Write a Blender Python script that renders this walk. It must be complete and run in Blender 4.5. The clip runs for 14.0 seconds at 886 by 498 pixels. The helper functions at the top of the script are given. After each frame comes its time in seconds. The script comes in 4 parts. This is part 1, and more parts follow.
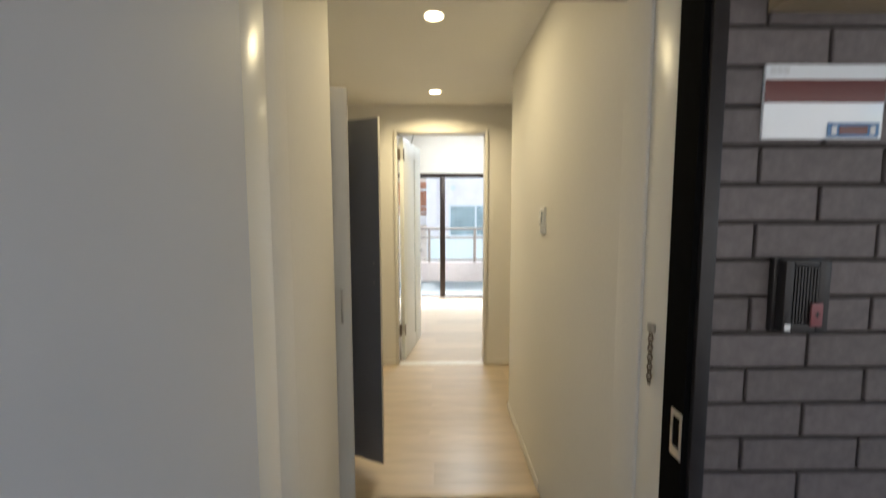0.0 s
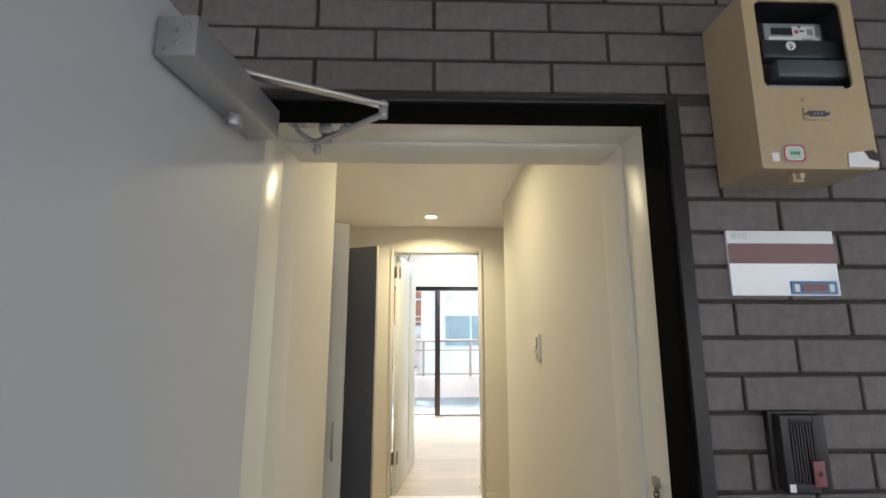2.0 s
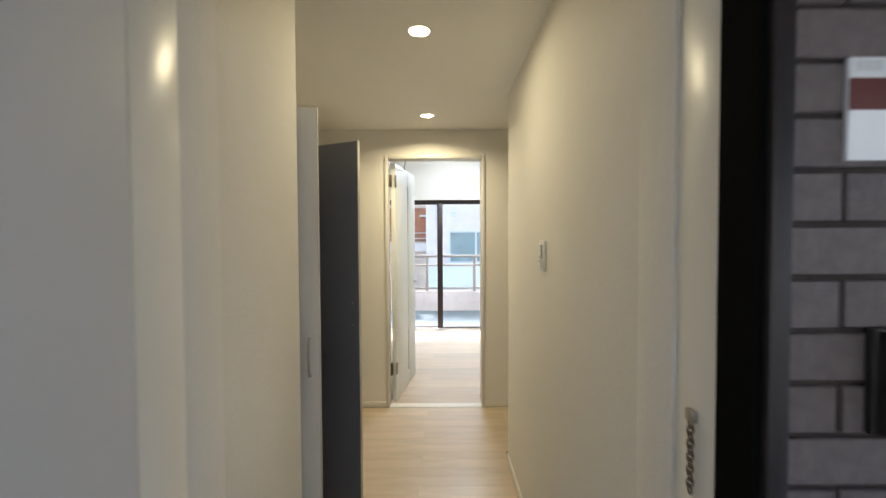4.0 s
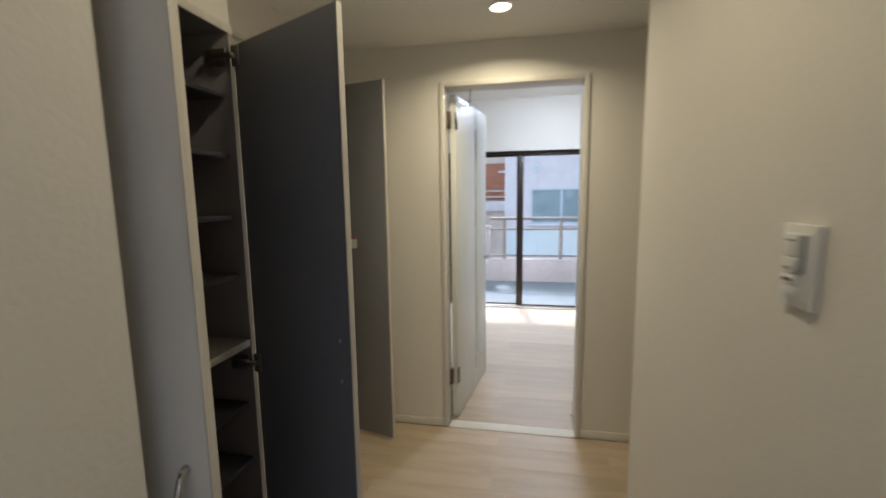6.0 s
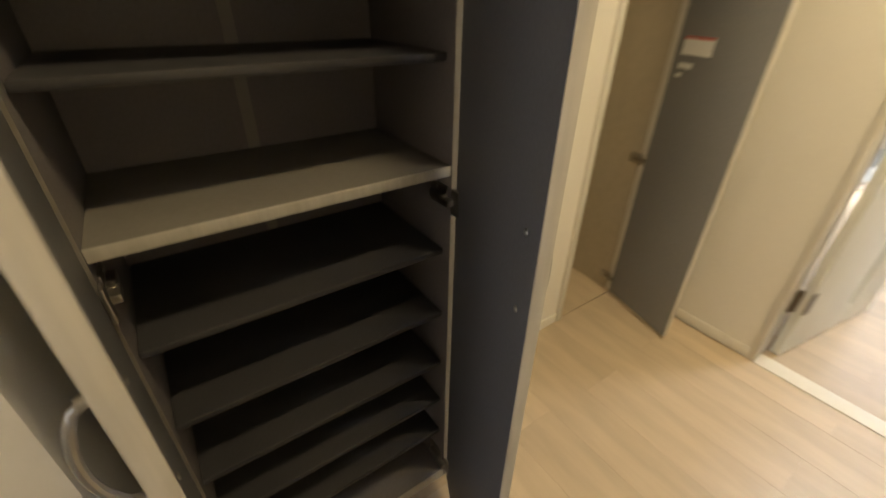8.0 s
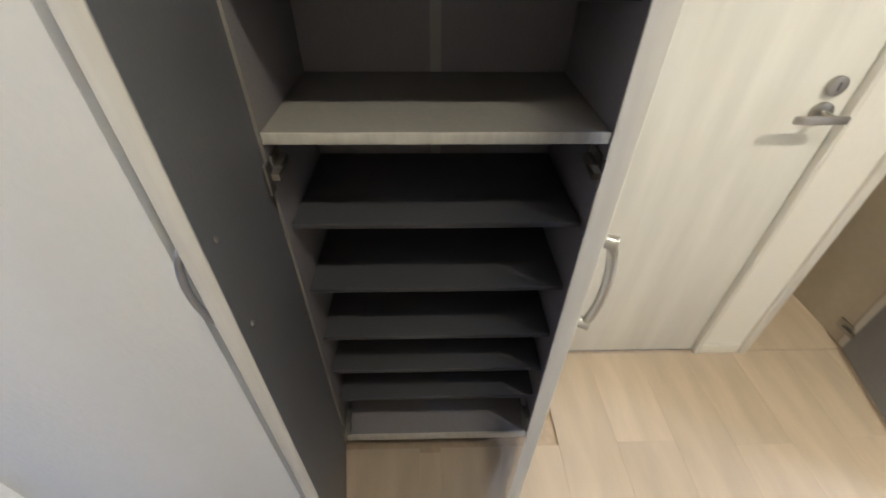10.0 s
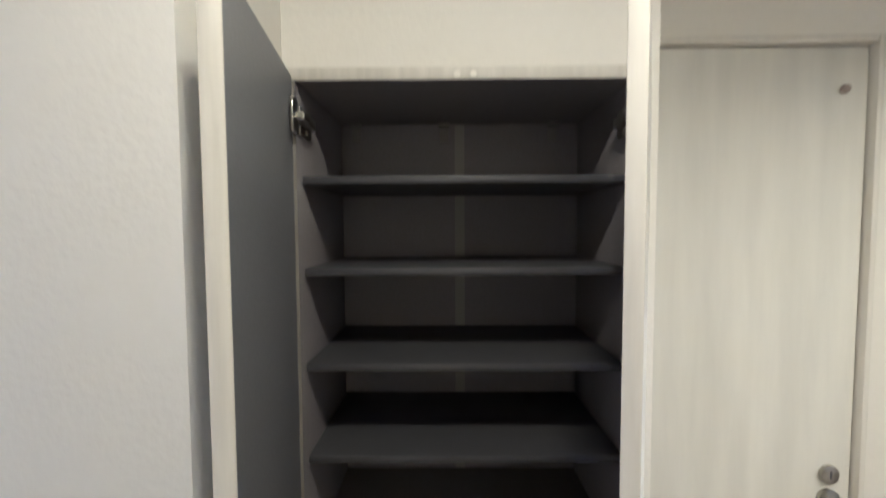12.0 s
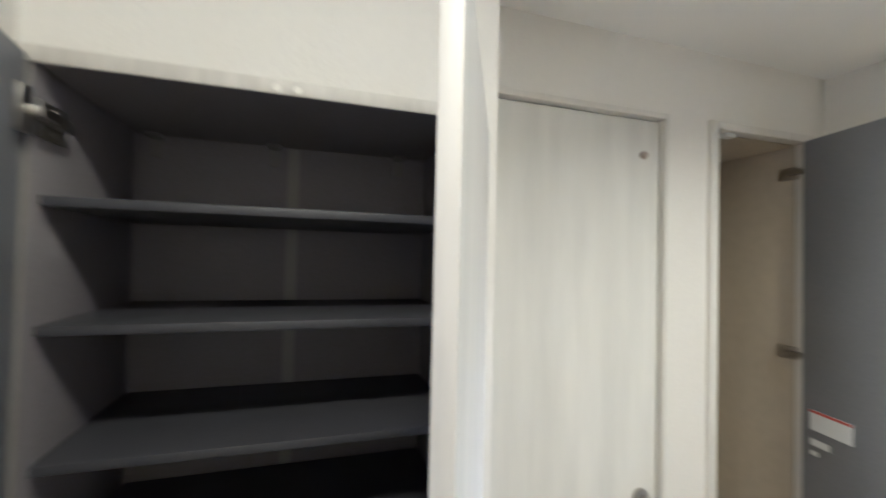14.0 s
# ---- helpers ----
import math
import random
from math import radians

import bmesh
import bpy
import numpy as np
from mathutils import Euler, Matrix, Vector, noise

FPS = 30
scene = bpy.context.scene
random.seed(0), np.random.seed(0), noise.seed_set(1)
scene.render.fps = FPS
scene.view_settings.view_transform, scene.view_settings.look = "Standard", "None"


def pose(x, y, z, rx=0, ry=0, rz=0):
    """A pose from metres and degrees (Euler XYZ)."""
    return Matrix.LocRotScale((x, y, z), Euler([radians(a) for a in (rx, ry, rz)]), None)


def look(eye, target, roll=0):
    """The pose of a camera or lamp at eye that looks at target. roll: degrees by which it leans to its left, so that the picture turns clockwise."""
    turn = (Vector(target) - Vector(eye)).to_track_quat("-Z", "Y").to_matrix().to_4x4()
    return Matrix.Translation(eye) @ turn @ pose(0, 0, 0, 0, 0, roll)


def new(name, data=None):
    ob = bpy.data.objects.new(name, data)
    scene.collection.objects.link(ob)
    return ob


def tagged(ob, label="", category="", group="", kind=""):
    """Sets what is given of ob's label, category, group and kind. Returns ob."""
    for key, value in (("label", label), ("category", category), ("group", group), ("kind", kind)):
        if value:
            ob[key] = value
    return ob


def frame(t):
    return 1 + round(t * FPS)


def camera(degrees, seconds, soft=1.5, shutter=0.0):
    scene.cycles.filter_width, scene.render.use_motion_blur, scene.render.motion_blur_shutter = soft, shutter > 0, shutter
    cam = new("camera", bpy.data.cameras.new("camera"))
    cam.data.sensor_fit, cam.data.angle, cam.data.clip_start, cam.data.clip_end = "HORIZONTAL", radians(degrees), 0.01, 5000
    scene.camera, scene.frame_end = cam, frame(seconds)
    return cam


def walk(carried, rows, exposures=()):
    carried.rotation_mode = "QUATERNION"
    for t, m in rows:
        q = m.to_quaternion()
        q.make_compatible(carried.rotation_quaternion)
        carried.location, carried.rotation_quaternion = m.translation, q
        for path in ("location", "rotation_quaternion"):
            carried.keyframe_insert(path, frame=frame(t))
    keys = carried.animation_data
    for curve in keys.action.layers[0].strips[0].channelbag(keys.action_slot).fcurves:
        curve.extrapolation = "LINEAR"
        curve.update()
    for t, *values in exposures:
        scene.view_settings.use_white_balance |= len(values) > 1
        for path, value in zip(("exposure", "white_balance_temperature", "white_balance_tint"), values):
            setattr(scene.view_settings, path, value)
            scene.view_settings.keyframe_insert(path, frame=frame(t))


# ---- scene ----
# ---- camera ----
cam = camera(93.5, 14.0, shutter=0.65)
PATH = [
    (0, (0.053, -0.777, 1.353), (0.077, 1.215, 1.174), -0.1),
    (0.5, (0.057, -0.8, 1.405), (0.083, 1.196, 1.518), -0.0),
    (1, (0.053, -0.82, 1.434), (0.092, 1.159, 1.721), 0.0),
    (1.5, (0.049, -0.834, 1.444), (0.095, 1.134, 1.795), 0.0),
    (2, (0.048, -0.825, 1.439), (0.097, 1.147, 1.769), 0.0),
    (2.5, (0.059, -0.794, 1.418), (0.103, 1.193, 1.645), 0.3),
    (3, (0.064, -0.773, 1.395), (0.099, 1.224, 1.504), 0.2),
    (3.2, (0.072, -0.759, 1.388), (0.103, 1.24, 1.449), 0.0),
    (5.3, (0.169, 0.097, 1.39), (0.083, 2.088, 1.221), -1.2),
    (5.5, (0.159, 0.197, 1.394), (0.014, 2.182, 1.199), -1.1),
    (6, (0.129, 0.439, 1.42), (-0.234, 2.389, 1.162), -0.8),
    (6.5, (0.12, 0.619, 1.411), (-0.513, 2.477, 1.024), -0.2),
    (7, (0.093, 0.716, 1.377), (-0.842, 2.397, 0.83), 0.5),
    (7.5, (0.025, 0.843, 1.339), (-1.181, 2.232, 0.552), 0.8),
    (8, (-0.022, 1.01, 1.294), (-1.416, 1.998, 0.254), 1.1),
    (8.2, (-0.025, 1.06, 1.303), (-1.458, 1.862, 0.176), 1.0),
    (10.3, (-0.005, 1.159, 1.302), (-1.594, 1.116, 0.088), -1.1),
    (10.5, (-0.009, 1.145, 1.323), (-1.693, 1.109, 0.245), -1.1),
    (11, (0.018, 1.151, 1.461), (-1.847, 1.093, 0.741), -1.2),
    (11.5, (0.025, 1.147, 1.565), (-1.925, 1.107, 1.122), -0.3),
    (12, (0.064, 1.14, 1.603), (-1.933, 1.121, 1.497), -0.3),
    (12.5, (0.087, 1.131, 1.652), (-1.912, 1.167, 1.685), 0.3),
    (13, (0.09, 1.146, 1.66), (-1.905, 1.232, 1.782), 0.5),
    (13.5, (0.06, 1.175, 1.645), (-1.927, 1.378, 1.753), 0.7),
    (14, (-0.02, 1.202, 1.624), (-1.923, 1.816, 1.668), 1.3),
]
EXPOSURES = [(0.0, 0.80, 6250, 11), (1.0, 1.03, 6050, 10), (3.2, 0.97, 6050, 10), (5.3, 0.21, 5600, 15), (6.0, 0.15, 5600, 15), (7.0, 0.24, 5600, 13), (7.5, 0.54, 5750, 13), (8.0, 1.02, 6750, 14), (10.3, 1.66, 4850, 17), (11.5, 1.50, 4800, 18), (12.0, 1.30, 4800, 18), (12.5, 1.18, 4650, 19), (13.0, 1.15, 4600, 19), (14.0, 1.39, 4600, 18)]
walk(cam, [(t, look(eye, target, roll)) for t, eye, target, roll in PATH], EXPOSURES)

# ---- world, sun, lamps ----
world = bpy.data.worlds.new("sky")
scene.world = world
world.use_nodes = True
wn = world.node_tree.nodes
sky = wn.new("ShaderNodeTexSky")
sky.sky_type = "NISHITA"
sky.sun_disc = False
sky.sun_elevation = radians(47)
sky.sun_rotation = radians(-13)
world.node_tree.links.new(sky.outputs["Color"], wn["Background"].inputs["Color"])
wn["Background"].inputs["Strength"].default_value = 0.15
sun = new("sun", bpy.data.lights.new("sun", "SUN"))
sun.data.energy, sun.data.angle, sun.data.color = 3.8, radians(0.5), (1.0, 0.96, 0.90)
sun.matrix_world = look((0, 0, 0), (0.15, -0.665, -0.731))
# added area lamp above the window, fills the room in place of skylight
room_fill = new("added_room_fill", bpy.data.lights.new("added_room_fill", "AREA"))
room_fill.data.shape, room_fill.data.size, room_fill.data.size_y, room_fill.data.energy, room_fill.data.color = "RECTANGLE", 1.70, 0.5, 42.0, (0.84, 0.93, 1.0)
room_fill.matrix_world = look((0.11, 5.98, 2.30), (0.11, 4.6, 0.7))
LAMP_WATTS = (3.1, 6.3)
LAMP_COLOR = (1.0, 0.82, 0.47)

# ---- plan, in metres; hall floor is z = 0 ----
CEIL = 2.245
WALL_R = 0.537
WALL_L = -0.36
CAB_X = -0.605
WC_X = -0.94
END_Y = 2.82
ROOM_Y0, ROOM_Y1 = 2.94, 5.58
ROOM_CEIL = 2.53
GENKAN_Z = -0.12


# ---- materials ----
def material(name, color, rough=0.5, metal=0.0, grain=0.0, scale=30.0, bump=0.0, bump_scale=200.0, stretch=(1, 1, 1), stain=0.0, vary=0.0, spec=0.5):
    m = bpy.data.materials.new(name)
    m.use_nodes = True
    nt = m.node_tree
    n, l = nt.nodes, nt.links
    b = n["Principled BSDF"]
    b.inputs["Roughness"].default_value = rough
    b.inputs["Metallic"].default_value = metal
    b.inputs["Specular IOR Level"].default_value = spec
    b.inputs["Base Color"].default_value = (*color, 1)
    tc = n.new("ShaderNodeTexCoord")
    mp = n.new("ShaderNodeMapping")
    mp.inputs["Scale"].default_value = stretch
    l.new(tc.outputs["Object"], mp.inputs["Vector"])
    last = None
    if grain or stain or vary:
        rgb = n.new("ShaderNodeRGB")
        rgb.outputs[0].default_value = (*color, 1)
        last = rgb.outputs[0]

        def times(value, low, high):
            nonlocal last
            r = n.new("ShaderNodeMapRange")
            r.inputs["From Min"].default_value, r.inputs["From Max"].default_value = 0.3, 0.7
            r.inputs["To Min"].default_value, r.inputs["To Max"].default_value = low, high
            l.new(value, r.inputs["Value"])
            x = n.new("ShaderNodeVectorMath")
            x.operation = "SCALE"
            l.new(last, x.inputs[0])
            l.new(r.outputs["Result"], x.inputs["Scale"])
            last = x.outputs["Vector"]
        if grain:
            t = n.new("ShaderNodeTexNoise")
            t.inputs["Scale"].default_value = scale
            t.inputs["Detail"].default_value = 6
            l.new(mp.outputs["Vector"], t.inputs["Vector"])
            times(t.outputs["Fac"], 1 - grain, 1 + grain)
        if stain:
            t = n.new("ShaderNodeTexNoise")
            t.inputs["Scale"].default_value = 2.3
            t.inputs["Detail"].default_value = 3
            l.new(mp.outputs["Vector"], t.inputs["Vector"])
            times(t.outputs["Fac"], 1 - stain, 1 + stain)
            q = n.new("ShaderNodeMapRange")
            q.inputs["To Min"].default_value, q.inputs["To Max"].default_value = max(0.02, rough - 0.1), min(1, rough + 0.1)
            l.new(t.outputs["Fac"], q.inputs["Value"])
            l.new(q.outputs["Result"], b.inputs["Roughness"])
        if vary:
            o = n.new("ShaderNodeObjectInfo")
            r = n.new("ShaderNodeMapRange")
            r.inputs["To Min"].default_value, r.inputs["To Max"].default_value = 1 - vary, 1 + vary
            l.new(o.outputs["Random"], r.inputs["Value"])
            x = n.new("ShaderNodeVectorMath")
            x.operation = "SCALE"
            l.new(last, x.inputs[0])
            l.new(r.outputs["Result"], x.inputs["Scale"])
            last = x.outputs["Vector"]
        l.new(last, b.inputs["Base Color"])
    if bump:
        t = n.new("ShaderNodeTexNoise")
        t.inputs["Scale"].default_value = bump_scale
        t.inputs["Detail"].default_value = 3
        l.new(mp.outputs["Vector"], t.inputs["Vector"])
        p = n.new("ShaderNodeBump")
        p.inputs["Strength"].default_value = bump
        p.inputs["Distance"].default_value = 0.004
        l.new(t.outputs["Fac"], p.inputs["Height"])
        l.new(p.outputs["Normal"], b.inputs["Normal"])
    return m


def glowing(name, color, strength):
    m = bpy.data.materials.new(name)
    m.use_nodes = True
    b = m.node_tree.nodes["Principled BSDF"]
    b.inputs["Base Color"].default_value = (0.9, 0.9, 0.9, 1)
    b.inputs["Emission Color"].default_value = (*color, 1)
    b.inputs["Emission Strength"].default_value = strength
    return m


def clear_glass(name, tint=(1, 1, 1)):
    m = bpy.data.materials.new(name)
    m.use_nodes = True
    b = m.node_tree.nodes["Principled BSDF"]
    b.inputs["Base Color"].default_value = (*tint, 1)
    b.inputs["Transmission Weight"].default_value = 1
    b.inputs["Roughness"].default_value = 0.0
    b.inputs["IOR"].default_value = 1.45
    return m


WALLPAPER = material("wallpaper", (0.77, 0.742, 0.682), 0.75, bump=0.18, bump_scale=105, stain=0.012, grain=0.01, scale=60)
CEILING = material("ceiling_paper", (0.86, 0.845, 0.80), 0.8, bump=0.10, bump_scale=170, stain=0.012)
BRICK = material("brown_brick_tile", (0.135, 0.116, 0.112), 0.6, grain=0.16, scale=45, bump=0.35, bump_scale=130, stain=0.1, vary=0.09)
MORTAR = material("dark_mortar", (0.05, 0.042, 0.038), 0.9, grain=0.2, scale=80, bump=0.5, bump_scale=160)
STEEL_WHITE = material("cream_painted_steel", (0.82, 0.79, 0.71), 0.33, stain=0.03, bump=0.02, bump_scale=30)
DOOR_GREY = material("grey_white_door_film", (0.585, 0.59, 0.615), 0.6, stain=0.02, bump=0.03, bump_scale=60)
FRAME_DARK = material("dark_bronze_frame", (0.022, 0.019, 0.019), 0.38, grain=0.2, scale=25, stain=0.15, spec=0.4)
RUBBER = material("black_rubber", (0.004, 0.004, 0.004), 0.9, grain=0.15, scale=60, spec=0.05)
SILVER = material("silver_paint", (0.42, 0.42, 0.43), 0.38, metal=0.6, stain=0.04)
ALUMINIUM = material("brushed_aluminium", (0.62, 0.61, 0.59), 0.3, metal=0.9, stain=0.05)
NICKEL = material("satin_nickel", (0.44, 0.42, 0.385), 0.32, metal=1.0, stain=0.05)
BROWN_METAL = material("bronze_hinge", (0.16, 0.13, 0.10), 0.4, metal=0.8, stain=0.1)
WHITE_WOOD = material("white_woodgrain_film", (0.70, 0.685, 0.635), 0.6, grain=0.07, scale=5, stretch=(3.0, 3.0, 0.4), stain=0.03, bump=0.04, bump_scale=60, spec=0.3)
EDGE_CREAM = material("cream_edge_band", (0.58, 0.55, 0.495), 0.55, grain=0.09, scale=12, stretch=(6, 6, 0.5), stain=0.02)
DARK_INSIDE = material("charcoal_laminate", (0.245, 0.226, 0.231), 0.5, grain=0.06, scale=160, stain=0.04)
DOOR_INSIDE = material("slate_laminate", (0.222, 0.226, 0.243), 0.48, grain=0.05, scale=160, stain=0.04)
SHELF_STRIP = material("taupe_tape", (0.37, 0.34, 0.31), 0.6, stain=0.05)
SHELF_GREY = material("warm_grey_laminate", (0.25, 0.232, 0.21), 0.5, grain=0.04, scale=120, stain=0.03)
BEIGE_IN = material("beige_closet_board", (0.48, 0.42, 0.32), 0.6, grain=0.04, scale=30, stain=0.04)
OAK = material("pale_oak_plank", (0.53, 0.427, 0.308), 0.34, grain=0.09, scale=7, stretch=(0.45, 2.6, 2.6), stain=0.05, vary=0.10, bump=0.03, bump_scale=60)
JOINT = material("oak_joint", (0.46, 0.355, 0.24), 0.7, grain=0.1, scale=40)
SKIRT = material("cream_skirting", (0.76, 0.73, 0.66), 0.5, grain=0.03, scale=20)
PLASTIC_WHITE = material("white_plastic", (0.80, 0.79, 0.75), 0.35, stain=0.02)
PLASTIC_BLACK = material("black_brown_plastic", (0.022, 0.019, 0.018), 0.45, grain=0.1, scale=200, stain=0.1)
BEIGE_BOX = material("beige_steel_box", (0.45, 0.345, 0.205), 0.5, grain=0.03, scale=60, stain=0.06, bump=0.05, bump_scale=80)
# also on the sheets that darken the meter box inside
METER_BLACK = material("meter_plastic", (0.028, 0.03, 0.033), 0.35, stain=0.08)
METER_GREY = material("meter_grey", (0.30, 0.33, 0.35), 0.4, stain=0.05)
PAPER = material("white_paper", (0.80, 0.81, 0.80), 0.5, stain=0.02)
PLATE_WHITE = material("plate_white", (0.88, 0.92, 0.94), 0.1, stain=0.02, spec=1.0)
FAINT = material("faint_grey", (0.66, 0.68, 0.69), 0.3, stain=0.05)
SLATE_PLASTIC = material("slate_meter_plastic", (0.075, 0.09, 0.105), 0.35, stain=0.06)
TORN_DARK = material("scraped_sticker_glue", (0.05, 0.042, 0.036), 0.8, grain=0.3, scale=120)
PLATE_BROWN = material("plate_brown", (0.15, 0.055, 0.05), 0.15, stain=0.06)
BLUE = material("blue_print", (0.10, 0.22, 0.42), 0.35, stain=0.05)
RED = material("red_print", (0.55, 0.10, 0.08), 0.45, stain=0.05)
PINK_RED = material("call_button_red", (0.22, 0.07, 0.075), 0.4, stain=0.05)
GREEN = material("pale_green_print", (0.42, 0.62, 0.50), 0.45, stain=0.05)
INK = material("grey_ink", (0.12, 0.12, 0.13), 0.6, stain=0.05)
CONCRETE = material("corridor_concrete", (0.56, 0.55, 0.53), 0.8, grain=0.1, scale=40, stain=0.1, bump=0.3, bump_scale=90)
GENKAN = material("grey_entry_tile", (0.34, 0.32, 0.30), 0.5, grain=0.08, scale=60, stain=0.05)
SASH = material("bronze_sash", (0.045, 0.030, 0.024), 0.4, metal=0.3, grain=0.1, scale=40, stain=0.08)
GLASS = clear_glass("window_glass")
FROST = material("frosted_glass_strip", (0.33, 0.42, 0.40), 0.25, stain=0.03)
BALCONY_SHEET = material("blue_grey_balcony_sheet", (0.20, 0.235, 0.25), 0.7, grain=0.15, scale=90, stain=0.1, bump=0.6, bump_scale=120)
PINK_WALL = material("pinkish_parapet_paint", (0.66, 0.57, 0.53), 0.8, grain=0.08, scale=50, stain=0.08, bump=0.3)
RAIL = material("taupe_rail", (0.40, 0.34, 0.29), 0.45, metal=0.2, stain=0.08)
RAIL_PANEL = material("frosted_rail_panel", (0.72, 0.83, 0.88), 0.4, stain=0.03)
BUFFER = material("brown_grey_rubber", (0.34, 0.28, 0.245), 0.6, stain=0.05)
ROOM_DOOR = material("pale_door_film", (0.80, 0.81, 0.77), 0.42, grain=0.02, scale=5, stretch=(3, 3, 0.4), stain=0.02, bump=0.02, bump_scale=60)
FRAME_CREAM = material("cream_door_frame", (0.69, 0.66, 0.60), 0.5, grain=0.03, scale=12, stretch=(6, 6, 0.5), stain=0.02)
FACADE = material("white_facade", (0.86, 0.87, 0.88), 0.8, grain=0.03, scale=5, stain=0.03, bump=0.05, bump_scale=20)
FACADE_ORANGE = material("orange_brown_wood_cladding", (0.48, 0.21, 0.115), 0.7, grain=0.25, scale=4, stretch=(1, 1, 6), stain=0.15)
FACADE_BEIGE = material("beige_facade", (0.74, 0.68, 0.60), 0.8, grain=0.06, scale=6, stain=0.08)
FAR_GLASS = material("far_window_glass", (0.30, 0.44, 0.48), 0.25, stain=0.2)
GROUND = material("street_asphalt", (0.05, 0.05, 0.052), 0.9, grain=0.2, scale=3, stain=0.2)
BOUNCE_WALL = material("bounce_wall_render", (0.72, 0.69, 0.64), 0.85, grain=0.05, scale=6, stain=0.08)
SHELF_DARK = material("dark_shelf_laminate", (0.060, 0.059, 0.065), 0.5, grain=0.06, scale=160, stain=0.04)
ROOM_LAMP = glowing("room_lamp_glow", (0.92, 0.98, 1.0), 32.0)
LAMP_FACE = glowing("downlight_face", LAMP_COLOR, 9.0)


# ---- builders ----
def box(bm, x0, x1, y0, y1, z0, z1, bevel=0.0, turn=None, segments=2):
    sub = bmesh.new()
    bmesh.ops.create_cube(sub, size=1)
    m = Matrix.Translation(((x0 + x1) / 2, (y0 + y1) / 2, (z0 + z1) / 2)) @ Matrix.Diagonal((x1 - x0, y1 - y0, z1 - z0, 1))
    bmesh.ops.transform(sub, matrix=m, verts=sub.verts)
    if bevel:
        bmesh.ops.bevel(sub, geom=sub.edges[:], offset=bevel, segments=segments, affect="EDGES", profile=0.5)
    if turn is not None:
        bmesh.ops.transform(sub, matrix=turn, verts=sub.verts)
    join(bm, sub)
    return bm


def join(bm, sub):
    me = bpy.data.meshes.new("tmp")
    sub.to_mesh(me)
    sub.free()
    bm.from_mesh(me)
    bpy.data.meshes.remove(me)


def rod(bm, a, b, r, r2=None, sides=16, bevel=0.0):
    a, b = Vector(a), Vector(b)
    sub = bmesh.new()
    bmesh.ops.create_cone(sub, cap_ends=True, segments=sides, radius1=r, radius2=r if r2 is None else r2, depth=(b - a).length)
    if bevel:
        rims = [e for e in sub.edges if len(e.link_faces) == 2 and abs(e.link_faces[0].normal.dot(e.link_faces[1].normal)) < 0.3]
        bmesh.ops.bevel(sub, geom=rims, offset=bevel, segments=2, affect="EDGES", profile=0.5)
    m = Matrix.Translation((a + b) / 2) @ (b - a).to_track_quat("Z", "Y").to_matrix().to_4x4()
    bmesh.ops.transform(sub, matrix=m, verts=sub.verts)
    join(bm, sub)
    return bm


def tube(bm, points, r, sides=10):
    """A round bar swept along points."""
    pts = [Vector(p) for p in points]
    rings = []
    for i, p in enumerate(pts):
        d = (pts[min(i + 1, len(pts) - 1)] - pts[max(i - 1, 0)]).normalized()
        q = d.to_track_quat("Z", "Y")
        rings.append([bm.verts.new(p + q @ Vector((r * math.cos(k * math.tau / sides), r * math.sin(k * math.tau / sides), 0))) for k in range(sides)])
    for i, a in enumerate(rings[:-1]):
        b = rings[i + 1]
        turn = min(range(sides), key=lambda s: (a[0].co - b[s].co).length)
        for k in range(sides):
            bm.faces.new((a[k], a[(k + 1) % sides], b[(k + 1 + turn) % sides], b[(k + turn) % sides]))
    bm.faces.new(rings[0][::-1])
    bm.faces.new(rings[-1])
    return bm


def prism(bm, outline, axis, lo, hi):
    """An outline of (u, v) pushed along an axis: 'x' takes (y, z), 'y' takes (x, z), 'z' takes (x, y)."""
    def at(u, v, w):
        return {"x": (w, u, v), "y": (u, w, v), "z": (u, v, w)}[axis]
    a = [bm.verts.new(at(u, v, lo)) for u, v in outline]
    b = [bm.verts.new(at(u, v, hi)) for u, v in outline]
    n = len(outline)
    bm.faces.new(a)
    bm.faces.new(b[::-1])
    for i in range(n):
        bm.faces.new((a[i], b[i], b[(i + 1) % n], a[(i + 1) % n]))
    bmesh.ops.recalc_face_normals(bm, faces=bm.faces)
    return bm


def round_rect(x0, x1, z0, z1, r, n=5):
    pts = []
    for cx, cz, a0 in ((x1 - r, z1 - r, 0), (x0 + r, z1 - r, 90), (x0 + r, z0 + r, 180), (x1 - r, z0 + r, 270)):
        for k in range(n + 1):
            a = radians(a0 + 90 * k / n)
            pts.append((cx + r * math.cos(a), cz + r * math.sin(a)))
    return pts


def mesh_of(bm, name, mat):
    me = bpy.data.meshes.new(name)
    bm.to_mesh(me)
    bm.free()
    me.materials.append(mat)
    for p in me.polygons:
        p.use_smooth = True
    me.set_sharp_from_angle(angle=radians(32))
    return me


def part(name, bm, mat, parent=None, label=""):
    ob = new(name, mesh_of(bm, name, mat))
    if parent is not None:
        ob.parent = parent
        ob.matrix_parent_inverse = parent.matrix_basis.inverted()
    return tagged(ob, label)


def structure(name, bm, mat, label, category):
    return tagged(part(name, bm, mat), label, category, kind="structure")


def thing(name, at, label, category, group="", kind=""):
    ob = new(name)
    ob.location = at
    ob.empty_display_size = 0.05
    bpy.context.view_layer.update()
    return tagged(ob, label, category, group, kind)


def B(*args, **kw):
    return box(bmesh.new(), *args, **kw)


def boxes(*rows, bevel=0.0):
    bm = bmesh.new()
    for r in rows:
        box(bm, *r, bevel=bevel)
    return bm


